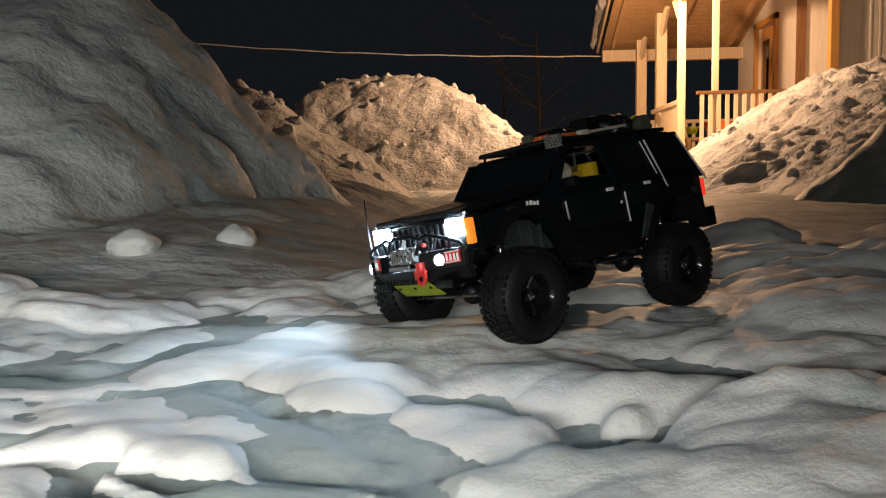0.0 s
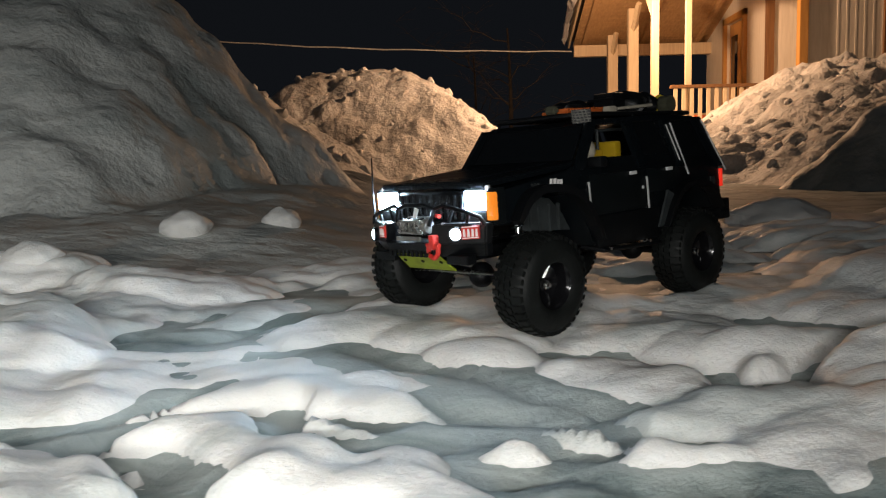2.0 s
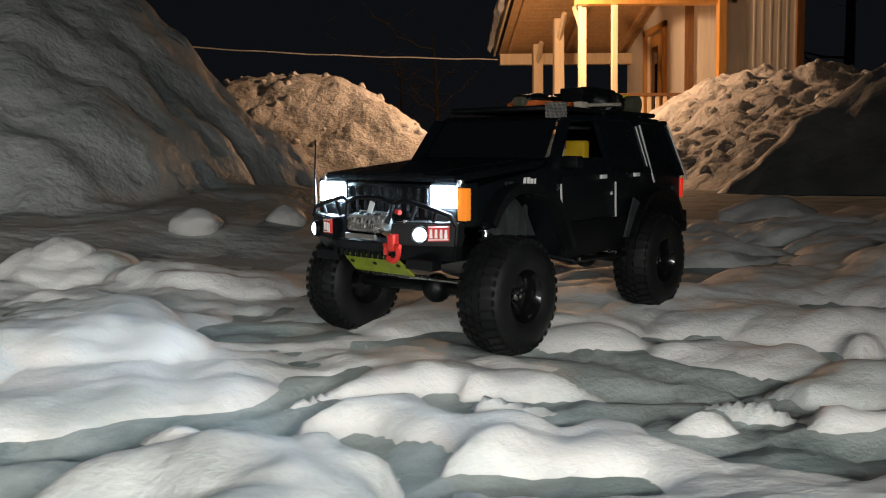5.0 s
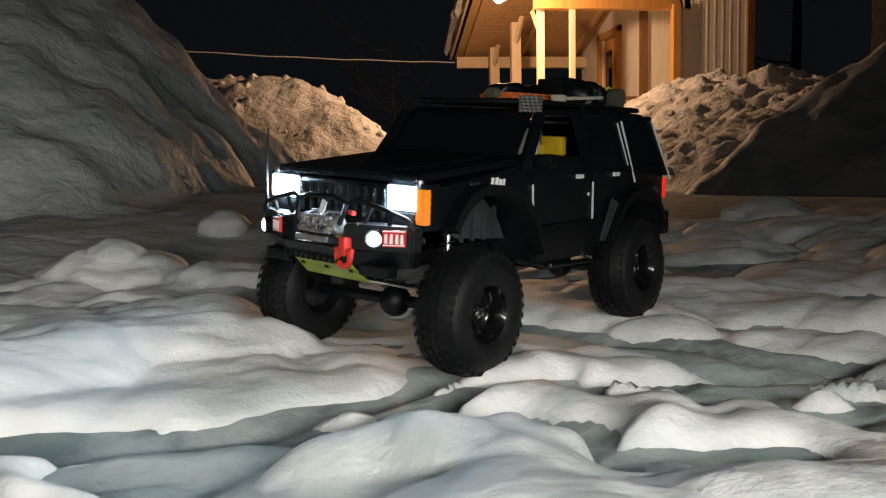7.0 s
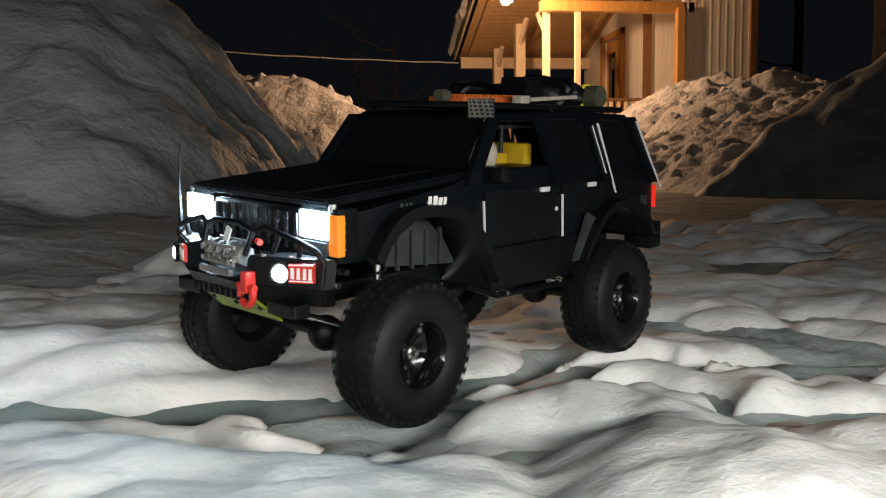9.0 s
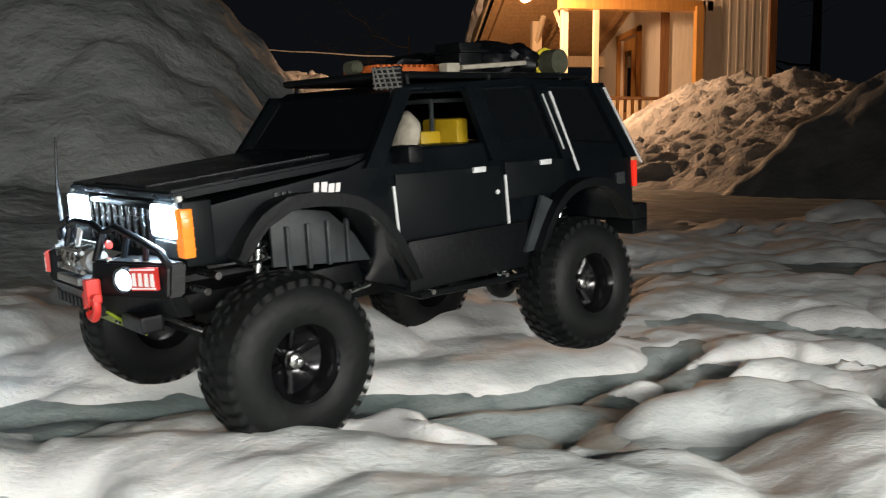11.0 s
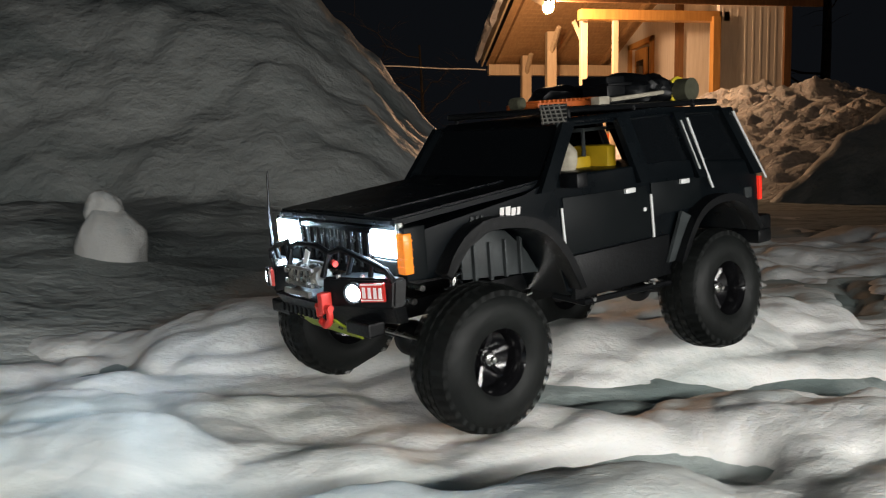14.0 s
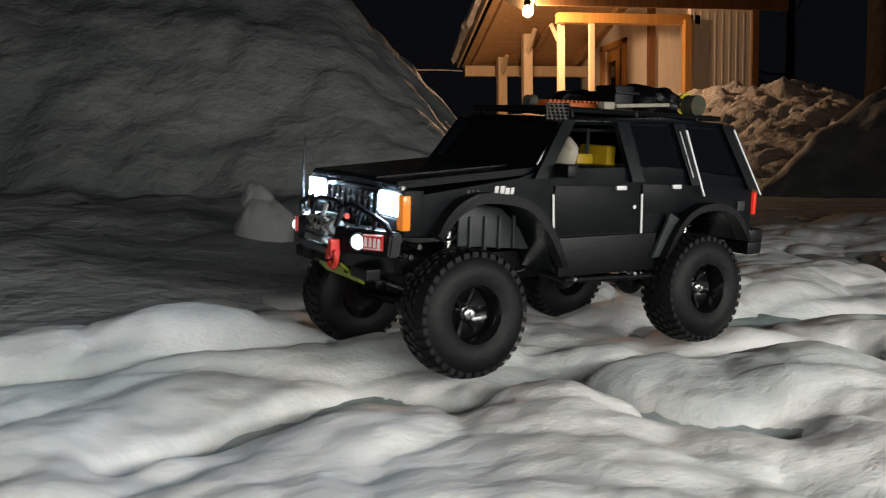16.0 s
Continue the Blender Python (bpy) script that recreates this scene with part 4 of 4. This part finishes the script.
# round fog lights and the red badge plates with pale bars for their lettering
for fog, plate_a, plate_b in (((0.2660, 0.0735, 0.1370), (0.2645, 0.0835), (0.2555, 0.1035)), ((0.2610, -0.0900, 0.1330), (0.2720, -0.0610), (0.2790, -0.0430))):
    side = 1 if fog[1] > 0 else -1
    turn = Matrix.Translation(fog) @ Matrix.Rotation(radians(-90 + 24 * side), 4, "Z")
    bm = bmesh.new()
    lathe(bm, [(0.0092, -0.006), (0.0092, 0.0005), (0.0084, 0.0014), (0.0071, 0.0005), (0.0071, -0.006)], 22)
    bm.transform(turn)
    ring = to_object("fog_lamp", bm, BLACK_PLASTIC, bumper, "round fog lamp, lit", True)
    bm = bmesh.new()
    lathe(bm, [(0.0010, 0.0022), (0.0042, 0.0018), (0.0064, 0.0004), (0.0068, -0.004)], 22)
    bm.transform(turn)
    to_object("lens", bm, FOG_LENS, ring, "round white fog lens", True)
    (ax, ay), (bx, by) = plate_a, plate_b

    def on_plate(f, z, out):
        return (ax + (bx - ax) * f + out * 0.9, ay + (by - ay) * f + out * 0.4 * side, z)
    bm = bmesh.new()
    quad_panel(bm, [on_plate(0, 0.1310, 0.001), on_plate(1, 0.1320, 0.001), on_plate(1, 0.1470, 0.001), on_plate(0, 0.1460, 0.001)], 0.003)
    plate = to_object("badge_plate", bm, RED_PAINT, bumper, "red badge plate")
    for f in (0.16, 0.40, 0.64, 0.86):
        bm = bmesh.new()
        quad_panel(bm, [on_plate(f - 0.07, 0.1345, 0.0018), on_plate(f + 0.07, 0.1345, 0.0018), on_plate(f + 0.05, 0.1432, 0.0018), on_plate(f - 0.05, 0.1432, 0.0018)], 0.0012)
        to_object("bar", bm, BADGE_WHITE, plate)
    for z in (0.1322, 0.1448):
        bm = bmesh.new()
        quad_panel(bm, [on_plate(0.03, z, 0.0018), on_plate(0.97, z + 0.0008, 0.0018), on_plate(0.97, z + 0.0018, 0.0018), on_plate(0.03, z + 0.0010, 0.0018)], 0.0012)
        to_object("bar", bm, BADGE_WHITE, plate)
# shackle: a bow with its pin and mount
bm = bmesh.new()
tube(bm, [(0.2800, 0.049 + 0.0085 * math.cos(radians(a)), 0.1195 + 0.0095 * math.sin(radians(a))) for a in range(150, 391, 24)], 0.0030, 8)
shackle = to_object("shackle", bm, RED_PAINT, bumper, "bright red tow shackle", True)
bm = bmesh.new()
tube(bm, [(0.2800, 0.0385, 0.1250), (0.2800, 0.0600, 0.1250)], 0.0030, 8)
to_object("pin", bm, RED_PAINT, shackle, "", True)
bm = bmesh.new()
box(bm, 0.2740, 0.2840, 0.0455, 0.0535, 0.1200, 0.1375, 0.0016)
to_object("mount", bm, RED_PAINT, shackle)
# winch: drum, end housings, tie bars, clutch lever
bm = bmesh.new()
tube(bm, [(0.266, -0.012, 0.1455), (0.266, 0.020, 0.1455)], 0.0085, 18)
winch = to_object("winch", bm, BLACK_PLASTIC, bumper, "dull silver winch with its cable drum", True)
for y0, y1, r in ((-0.020, -0.009, 0.0098), (0.017, 0.029, 0.0092)):
    bm = bmesh.new()
    tube(bm, [(0.266, y0, 0.1455), (0.266, y0 + 0.003, 0.1455), (0.266, y1 - 0.003, 0.1455), (0.266, y1, 0.1455)], [r * 0.82, r, r, r * 0.9], 10)
    to_object("housing", bm, CAST_SILVER, winch, "cast silver end housing")
for k in range(9):
    bm = bmesh.new()
    y = -0.0105 + 0.0036 * k
    tube(bm, [(0.266 + 0.0095 * math.cos(radians(30 * q)), y + 0.0008 * math.sin(k * 2.3 + q), 0.1455 + 0.0095 * math.sin(radians(30 * q))) for q in range(12)], 0.0015, 5, True)
    to_object("cable_turn", bm, STEEL if k % 3 else CAST_SILVER, winch, "", True)
for x, z in ((0.275, 0.1525), (0.276, 0.1385), (0.260, 0.1555)):
    bm = bmesh.new()
    tube(bm, [(x, -0.017, z), (x, 0.026, z)], 0.0017, 8)
    to_object("tie_bar", bm, CAST_SILVER, winch, "", True)
for y, z in ((-0.0145, 0.1500), (-0.0145, 0.1410), (0.023, 0.1505), (0.023, 0.1410)):
    bm = bmesh.new()
    tube(bm, [(0.274, y, z), (0.2795, y, z)], 0.0026, 6)
    to_object("bolt", bm, STEEL, winch)
bm = bmesh.new()
box(bm, 0.2760, 0.2800, -0.020, 0.024, 0.1290, 0.1345, 0.0012)
to_object("fairlead", bm, CAST_SILVER, winch)
bm = bmesh.new()
quad_panel(bm, [(0.2725, 0.006, 0.157), (0.2725, 0.012, 0.156), (0.2705, 0.015, 0.1665), (0.2705, 0.009, 0.1690)], 0.0014)
to_object("clutch_lever", bm, SILVER_EDGE, winch, "pale clutch lever")
bm = bmesh.new()
tube(bm, [(0.260, 0.036, 0.158), (0.262, 0.043, 0.1575)], 0.0026, 8)
to_object("plug", bm, RED_PAINT, bumper, "small red socket plug", True)
for k in range(11):
    bm = bmesh.new()
    y = -0.046 + 0.0084 * k
    box(bm, 0.2640, 0.2720, y, y + 0.0045, 0.1085, 0.1165, 0.0006)
    to_object("lower_slot", bm, BLACK_PLASTIC, bumper)
bm = bmesh.new()
quad_panel(bm, [(0.2700, -0.036, 0.1110), (0.2700, 0.045, 0.1110), (0.2440, 0.047, 0.0890), (0.2440, -0.042, 0.0890)][::-1], 0.0022)
bmesh.ops.bevel(bm, geom=bm.edges[:], offset=0.0008, segments=1, affect="EDGES")
skid = to_object("skid_plate", bm, GREEN_SKID, truck, "lime green sloping skid plate")
for y in (-0.030, 0.004, 0.038):
    bm = bmesh.new()
    tube(bm, [(0.259, y, 0.1030), (0.2605, y, 0.1010)], 0.0024, 8)
    to_object("bolt", bm, BLACK_PLASTIC, skid)
bm = bmesh.new()
tube(bm, [(0.246, -0.104, 0.146), (0.246, -0.105, 0.190), (0.242, -0.107, 0.232)], [0.0022, 0.0013, 0.0009], 6)
to_object("antenna", bm, BLACK_PLASTIC, truck, "thin black whip antenna", True)
# bars for the white side lettering, and a small badge beside it
for k, w in enumerate((0.0042, 0.0050, 0.0048, 0.0036)):
    bm = bmesh.new()
    x = 0.131 - 0.0064 * k
    quad_panel(bm, [(x, 0.0914, 0.1752), (x - w, 0.0914, 0.1752), (x - w - 0.001, 0.0914, 0.1818 + (0.0018 if k < 2 else 0)), (x - 0.001, 0.0914, 0.1818 + (0.0018 if k < 2 else 0))], 0.0006)
    part("lettering_bar", bm, BADGE_WHITE, body, "white lettering", smooth=False)
for k, (x, w) in enumerate(((0.163, 0.004), (0.157, 0.003), (0.152, 0.003))):
    bm = bmesh.new()
    box(bm, x - w, x, 0.0902, 0.0914, 0.168, 0.180, 0.0003)
    part("vent_bar", bm, GREY_PLASTIC, body)
# mirror and the light guard at the pillar
bm = bmesh.new()
box(bm, 0.044, 0.058, 0.090, 0.110, 0.192, 0.206, 0.003)
part("mirror", bm, BLACK_PLASTIC, truck, "small dark side mirror")
bm = bmesh.new()
guard = [(0.0365, 0.0850, 0.250), (0.0475, 0.0655, 0.250), (0.0475, 0.0655, 0.268), (0.0365, 0.0850, 0.268)]
quad_panel(bm, guard, 0.004)
light = part("side_light", bm, BLACK_PLASTIC, truck, "square work light behind a mesh guard", smooth=False)
a, b, c, d = [Vector(p) + Vector((0.0040, 0.0023, 0)) for p in guard]
for k in range(5):
    f = (k + 0.5) / 5
    for p, q in ((a.lerp(b, f), d.lerp(c, min(1, f + 0.2))), (a.lerp(d, f), b.lerp(c, f))):
        bm = bmesh.new()
        tube(bm, [p, q], 0.0007, 4)
        part("mesh_wire", bm, CAST_SILVER, light)
bm = bmesh.new()
tube(bm, [(0.052, 0.086, 0.226), (0.043, 0.080, 0.250)], 0.002, 8)
part("light_bracket", bm, GREY_PLASTIC, truck)

# roof rack and its load
bm = bmesh.new()
Z = 0.262
tube(bm, [(0.034, -0.070, Z), (0.042, -0.060, Z), (0.042, 0.060, Z), (0.034, 0.070, Z), (-0.205, 0.072, Z - 0.004), (-0.213, 0.062, Z - 0.004), (-0.213, -0.062, Z - 0.004), (-0.205, -0.072, Z - 0.004)], 0.0032, 8, True)
rack = part("roof_rack", bm, BLACK_PLASTIC, truck, "black tubular roof rack")
for k in range(11):
    bm = bmesh.new()
    x = 0.026 - 0.022 * k
    box(bm, x - 0.003, x + 0.003, -0.070, 0.070, Z - 0.003, Z, 0.0006)
    part("rack_slat", bm, BLACK_PLASTIC, rack)
for s in (1, -1):
    for x in (0.022, -0.07, -0.165):
        bm = bmesh.new()
        tube(bm, [(x, s * 0.074, 0.250), (x, s * 0.072, Z)], 0.0022, 6)
        part("rack_foot", bm, BLACK_PLASTIC, rack)
bm = bmesh.new()
box(bm, -0.058, 0.030, 0.006, 0.046, Z + 0.002, Z + 0.008, 0.001)
ladder = part("sand_ladder", bm, SAND_ORANGE, rack, "orange recovery board on the rack")
for k in range(14):
    bm = bmesh.new()
    box(bm, -0.055 + 0.006 * k, -0.0525 + 0.006 * k, 0.008, 0.044, Z + 0.008, Z + 0.0105, 0.0004)
    part("ridge", bm, SAND_ORANGE, rack)
bm = bmesh.new()
lathe(bm, [(0.002, 0), (0.006, 0.001), (0.006, 0.012), (0.004, 0.014), (0.002, 0.014)], 12)
bmesh.ops.translate(bm, verts=bm.verts[:], vec=(0.036, 0.020, Z + 0.009))
part("spot_lamp", bm, CANVAS, rack)
bm = bmesh.new()
box(bm, -0.090, -0.062, 0.020, 0.050, Z + 0.001, Z + 0.030, 0.002)
box(bm, -0.094, -0.058, 0.014, 0.055, Z + 0.020, Z + 0.023, 0.001)
part("ammo_box", bm, BLACK_PLASTIC, rack, "small dark box on the rack")
bm = bmesh.new()
for i, (x, y, a, b, c) in enumerate(((-0.105, 0.03, 0.020, 0.03, 0.018), (-0.125, 0.02, 0.026, 0.04, 0.020), (-0.152, 0.03, 0.020, 0.03, 0.018), (-0.08, -0.03, 0.03, 0.025, 0.014), (-0.14, -0.03, 0.03, 0.03, 0.013))):
    s0 = len(bm.verts)
    r = bmesh.ops.create_icosphere(bm, subdivisions=3, radius=1)
    for v in r["verts"]:
        n = noise.fractal(v.co * 1.6 + Vector((i * 3, 0, 0)), 1.0, 2.0, 4) * 0.25
        v.co = Vector((v.co.x * a, v.co.y * b, v.co.z * c)) * (1 + n) + Vector((x, y, Z + 0.013))
part("luggage", bm, BLACK_PLASTIC, rack, "dark bundled luggage under a net")
bm = bmesh.new()
tube(bm, [(-0.182, -0.050, Z + 0.011), (-0.182, 0.062, Z + 0.011)], [0.0125, 0.0125], 18)
part("bedroll", bm, CANVAS, rack, "khaki canvas bedroll")
bm = bmesh.new()
tube(bm, [(-0.182 + 0.0135 * math.cos(radians(30 * k)), 0.045, Z + 0.011 + 0.0135 * math.sin(radians(30 * k))) for k in range(12)], 0.0022, 6, True)
part("strap", bm, STRAP_YELLOW, rack, "yellow strap round the bedroll")
bm = bmesh.new()
tube(bm, [(-0.05, 0.062, Z + 0.006), (-0.13, 0.063, Z + 0.010)], 0.0025, 8)
box(bm, -0.045, -0.030, 0.056, 0.066, Z + 0.002, Z + 0.010, 0.001)
part("shovel", bm, BEIGE, rack, "tan-handled shovel")
# rear bumper, sliders, chassis
bm = bmesh.new()
box(bm, -0.280, -0.254, -0.090, 0.090, 0.104, 0.124, 0.004)
box(bm, -0.276, -0.250, 0.060, 0.092, 0.092, 0.108, 0.003)
part("rear_bumper", bm, BLACK_PLASTIC, truck)
for s in (1, -1):
    bm = bmesh.new()
    tube(bm, [(0.05, s * 0.070, 0.088), (0.042, s * 0.096, 0.083), (-0.082, s * 0.096, 0.079), (-0.090, s * 0.070, 0.086)], 0.0032, 8)
    part("slider", bm, BLACK_PLASTIC, truck, "black tube side slider")
    for x in (0.030, -0.055):
        bm = bmesh.new()
        tube(bm, [(x, s * 0.09, 0.084), (x, s * 0.0995, 0.084)], 0.0022, 8)
        part("slider_bolt", bm, STEEL, truck)
    bm = bmesh.new()
    box(bm, -0.25, 0.235, s * 0.034 - 0.005, s * 0.034 + 0.005, 0.090, 0.106, 0.001)
    part("frame_rail", bm, BLACK_PLASTIC, truck)
    for x in (0.168, -0.162):
        bm = bmesh.new()
        tube(bm, [(x + 0.004, s * 0.074, 0.075), (x - 0.002, s * 0.070, 0.158)], 0.0032, 10)
        part("shock_rod", bm, STEEL, truck)
        bm = bmesh.new()
        n = 48
        tube(bm, [(x + 0.003 - 0.004 * k / n + 0.0070 * math.cos(k * 0.82), s * (0.0735 - 0.003 * k / n) + 0.0070 * math.sin(k * 0.82), 0.090 + 0.060 * k / n) for k in range(n + 1)], 0.0011, 5)
        part("shock_spring", bm, CHROME, truck, "coil spring over the damper")
    for k, (x, z) in enumerate(((0.226, 0.118), (0.205, 0.112), (0.196, 0.122))):
        bm = bmesh.new()
        tube(bm, [(x, s * 0.040, z), (x, s * 0.066, z)], 0.0028, 8)
        part("frame_bolt", bm, STEEL, truck)
bm = bmesh.new()
box(bm, -0.24, 0.232, -0.03, 0.03, 0.092, 0.100, 0.002)
box(bm, -0.05, 0.05, -0.026, 0.026, 0.070, 0.095, 0.004)
part("chassis_plate", bm, BLACK_PLASTIC, truck)


# wheels: built once, then copied to the four corners
def build_wheel():
    hw = W_TYRE / 2
    bm = bmesh.new()
    lathe(bm, [(0.012, -0.010), (0.022, -0.012), (0.0275, -hw + 0.004), (0.0295, -hw + 0.001), (0.0295, hw - 0.001), (0.0280, hw - 0.003), (0.0258, hw - 0.007), (0.0245, 0.004), (0.018, -0.001), (0.0075, -0.003), (0.0075, 0.006), (0.004, 0.007)], 36)
    rim = to_object("wheel", bm, RIM_BLACK, truck, "gloss black deep-dish wheel with a huge lugged tyre", True)
    bm = bmesh.new()
    prof = [(0.0285, -hw), (0.033, -hw - 0.003), (0.044, -hw - 0.004), (0.054, -hw - 0.001), (0.0600, -hw + 0.007), (0.0618, 0), (0.0600, hw - 0.007), (0.054, hw + 0.001), (0.044, hw + 0.004), (0.033, hw + 0.003), (0.0285, hw)]
    rings = []
    sides = 60
    for r, a in prof:
        rings.append([bm.verts.new((r * math.cos(6.28319 * k / sides), a, r * math.sin(6.28319 * k / sides))) for k in range(sides)])
    for p, q in zip(rings, rings[1:]):
        for k in range(sides):
            bm.faces.new((p[k], p[(k + 1) % sides], q[(k + 1) % sides], q[k]))
    to_object("tyre", bm, RUBBER, rim, "black rubber tyre", True)
    bm = bmesh.new()
    for k in range(36):
        a = 10 * k
        for y0, y1, da, r0 in ((-hw + 0.001, -0.010, 0, 0.0640), (0.010, hw - 0.001, 5, 0.0640), (-0.008, -0.001, 3, 0.0638), (0.001, 0.008, 8, 0.0638)):
            sub = bmesh.new()
            box(sub, 0.054, r0, y0, y1, -0.0032, 0.0032)
            for v in sub.verts:
                if v.co.x > 0.06 and abs(v.co.y) > 0.018:
                    v.co.x -= 0.0035
            sub.transform(Matrix.Rotation(radians(a + da), 4, "Y"))
            base = [bm.verts.new(v.co) for v in sub.verts]
            sub.verts.index_update()
            for f in sub.faces:
                bm.faces.new([base[v.index] for v in f.verts])
            sub.free()
    lugs = to_object("tread", bm, RUBBER, rim, "chunky mud tread")
    tagged(lugs, kind="stuff")
    for k in range(6):
        bm = bmesh.new()
        a = radians(60 * k)
        tube(bm, [(0.008 * math.cos(a), 0.001, 0.008 * math.sin(a)), (0.0248 * math.cos(a), 0.003, 0.0248 * math.sin(a))], [0.0024, 0.0030], 6)
        to_object("spoke", bm, RIM_BLACK, rim, "", True)
    bm = bmesh.new()
    lathe(bm, [(0.0036, 0.006), (0.0062, 0.0062), (0.0062, 0.011), (0.0045, 0.012), (0.0028, 0.0122), (0.0028, 0.0155), (0.001, 0.016)], 6)
    to_object("hub_nut", bm, STEEL, rim, "bright steel hub nut", True)
    return rim


TRACK = {1: 0.1125, -1: 0.1235}
WHEEL_PLACES = ((0.168, 1), (-0.155, 1), (0.168, -1), (-0.155, -1))
wheels = [build_wheel()]
for k in range(3):
    wheels.append(copy_thing(wheels[0], Matrix.Identity(4)))
for w, (x, s) in zip(wheels, WHEEL_PLACES):
    w.matrix_basis = pose(x, s * TRACK[s], 0.063)
axles = []
for x in (0.168, -0.155):
    bm = bmesh.new()
    tube(bm, [(0, -0.105, 0), (0, 0.105, 0)], 0.0065, 12)
    bmesh.ops.create_uvsphere(bm, u_segments=14, v_segments=8, radius=0.017, matrix=Matrix.Translation((0.004, 0.015, 0)))
    axle = to_object("axle", bm, BLACK_PLASTIC, truck, "black solid axle", True)
    axle.location = (x, 0, 0.063)
    axles.append(axle)
    bm = bmesh.new()
    tube(bm, [(x * 0.9, 0.03, 0.066), (x * 0.2, 0.026, 0.082)], 0.003, 8)
    part("link_bar", bm, STEEL, truck)
bm = bmesh.new()
tube(bm, [(0.186, -0.085, 0.070), (0.186, 0.085, 0.072)], 0.0028, 8)
part("steering_rod", bm, STEEL, truck)


# ---- what moves ----
# seconds, place, and turns about x, y and z of the truck
TRUCK_PATH = [
    (0.0, 1.436, 2.596, 0.000, 7.9, 5.3, -136.3),
    (0.5, 1.405, 2.571, 0.009, 8.7, 5.0, -135.4),
    (1.0, 1.371, 2.536, 0.010, 5.4, 5.4, -137.1),
    (1.5, 1.336, 2.504, 0.002, 3.0, 3.5, -136.6),
    (2.0, 1.303, 2.470, -0.001, 1.5, 2.9, -136.2),
    (2.5, 1.284, 2.460, 0.004, -2.3, 1.9, -136.9),
    (3.0, 1.252, 2.421, 0.003, -3.1, 1.6, -136.6),
    (3.5, 1.213, 2.376, -0.003, -1.9, 1.3, -135.1),
    (4.0, 1.188, 2.352, -0.006, 0.9, 0.4, -133.2),
    (6.5, 0.995, 2.266, -0.002, -6.6, 1.8, -136.0),
    (7.0, 0.958, 2.220, 0.004, -4.4, 1.1, -136.9),
    (7.5, 0.905, 2.165, -0.001, -4.0, 1.6, -139.1),
    (8.0, 0.865, 2.126, 0.003, -5.3, 1.7, -137.8),
    (8.5, 0.809, 2.067, 0.003, -3.5, 3.2, -138.5),
    (9.0, 0.753, 2.007, -0.000, -4.0, 2.4, -139.9),
    (11.3, 0.527, 1.917, 0.017, -1.1, 4.8, -145.7),
    (11.5, 0.514, 1.922, 0.020, -1.6, 4.0, -146.1),
    (12.0, 0.441, 1.873, 0.013, -1.0, 1.3, -146.5),
    (12.5, 0.382, 1.865, 0.001, 3.9, 3.1, -148.2),
    (13.0, 0.355, 1.891, 0.005, -3.1, 5.1, -149.5),
    (13.5, 0.309, 1.905, 0.017, -6.1, 4.6, -149.0),
    (14.0, 0.222, 1.906, 0.015, -1.0, 5.6, -150.0),
    (14.5, 0.156, 1.858, 0.021, -3.4, 4.8, -151.0),
    (15.0, 0.070, 1.769, 0.019, -3.2, 3.0, -151.9),
    (15.5, -0.014, 1.729, 0.013, -2.0, 2.3, -156.5),
    (16.0, -0.056, 1.728, 0.013, -4.9, -0.3, -157.9),
]


def at_time(t):
    """The truck's pose at t, smoothly between the rows."""
    for a, b in zip(TRUCK_PATH, TRUCK_PATH[1:]):
        if a[0] <= t <= b[0]:
            f = (t - a[0]) / (b[0] - a[0])
            return pose(*[p + (q - p) * f for p, q in zip(a[1:], b[1:])])


def motions():
    walk(truck, [(row[0], pose(*row[1:])) for row in TRUCK_PATH])
    times = sorted({0.125 * k for k in range(129)} | {row[0] for row in TRUCK_PATH})
    rolled, last = 0.0, None
    wheel_rows, axle_rows = [[] for _ in wheels], [[] for _ in axles]
    for t in times:
        m = at_time(t)
        ahead = m.to_3x3() @ Vector((1, 0, 0))
        if last is not None:
            rolled += math.degrees((m.translation - last).dot(ahead) / R_TYRE) * 2.2
        last = m.translation.copy()
        heights = []
        late = float(step(9.2, 11.3, t))
        for n, (x, s) in enumerate(WHEEL_PLACES):
            hub = m @ Vector((x, s * TRACK[s], 0.063))
            gx, gy = np.array([hub.x]), np.array([hub.y])
            want = float(trend(gx, gy)[0] * 0.6 + ground_height(gx, gy)[0] * 0.4) + R_TYRE - 0.003
            low, high = (-0.012 + 0.017 * late, 0.010 + 0.004 * late) if s > 0 else (-0.032 + 0.012 * late, 0.027)
            z = 0.063 + max(low, min(high, want - hub.z))
            heights.append(z)
        for k in range(2):
            left, right = heights[k], heights[k + 2]
            lean = math.degrees(math.atan2(left - right, TRACK[1] + TRACK[-1]))
            x = WHEEL_PLACES[k][0]
            axle_rows[k].append((t, pose(x, 0, (left + right) / 2, lean, 0, 0)))
            for n, s in ((k, 1), (k + 2, -1)):
                place = Matrix.Translation((x, s * TRACK[s], heights[n])) @ pose(0, 0, 0, lean, 0, 0 if s > 0 else 180)
                wheel_rows[n].append((t, place @ pose(0, 0, 0, 0, rolled * s + 37 * n, 0)))
    for w, rows in zip(wheels, wheel_rows):
        walk(w, rows)
    for a, rows in zip(axles, axle_rows):
        walk(a, rows)


motions()
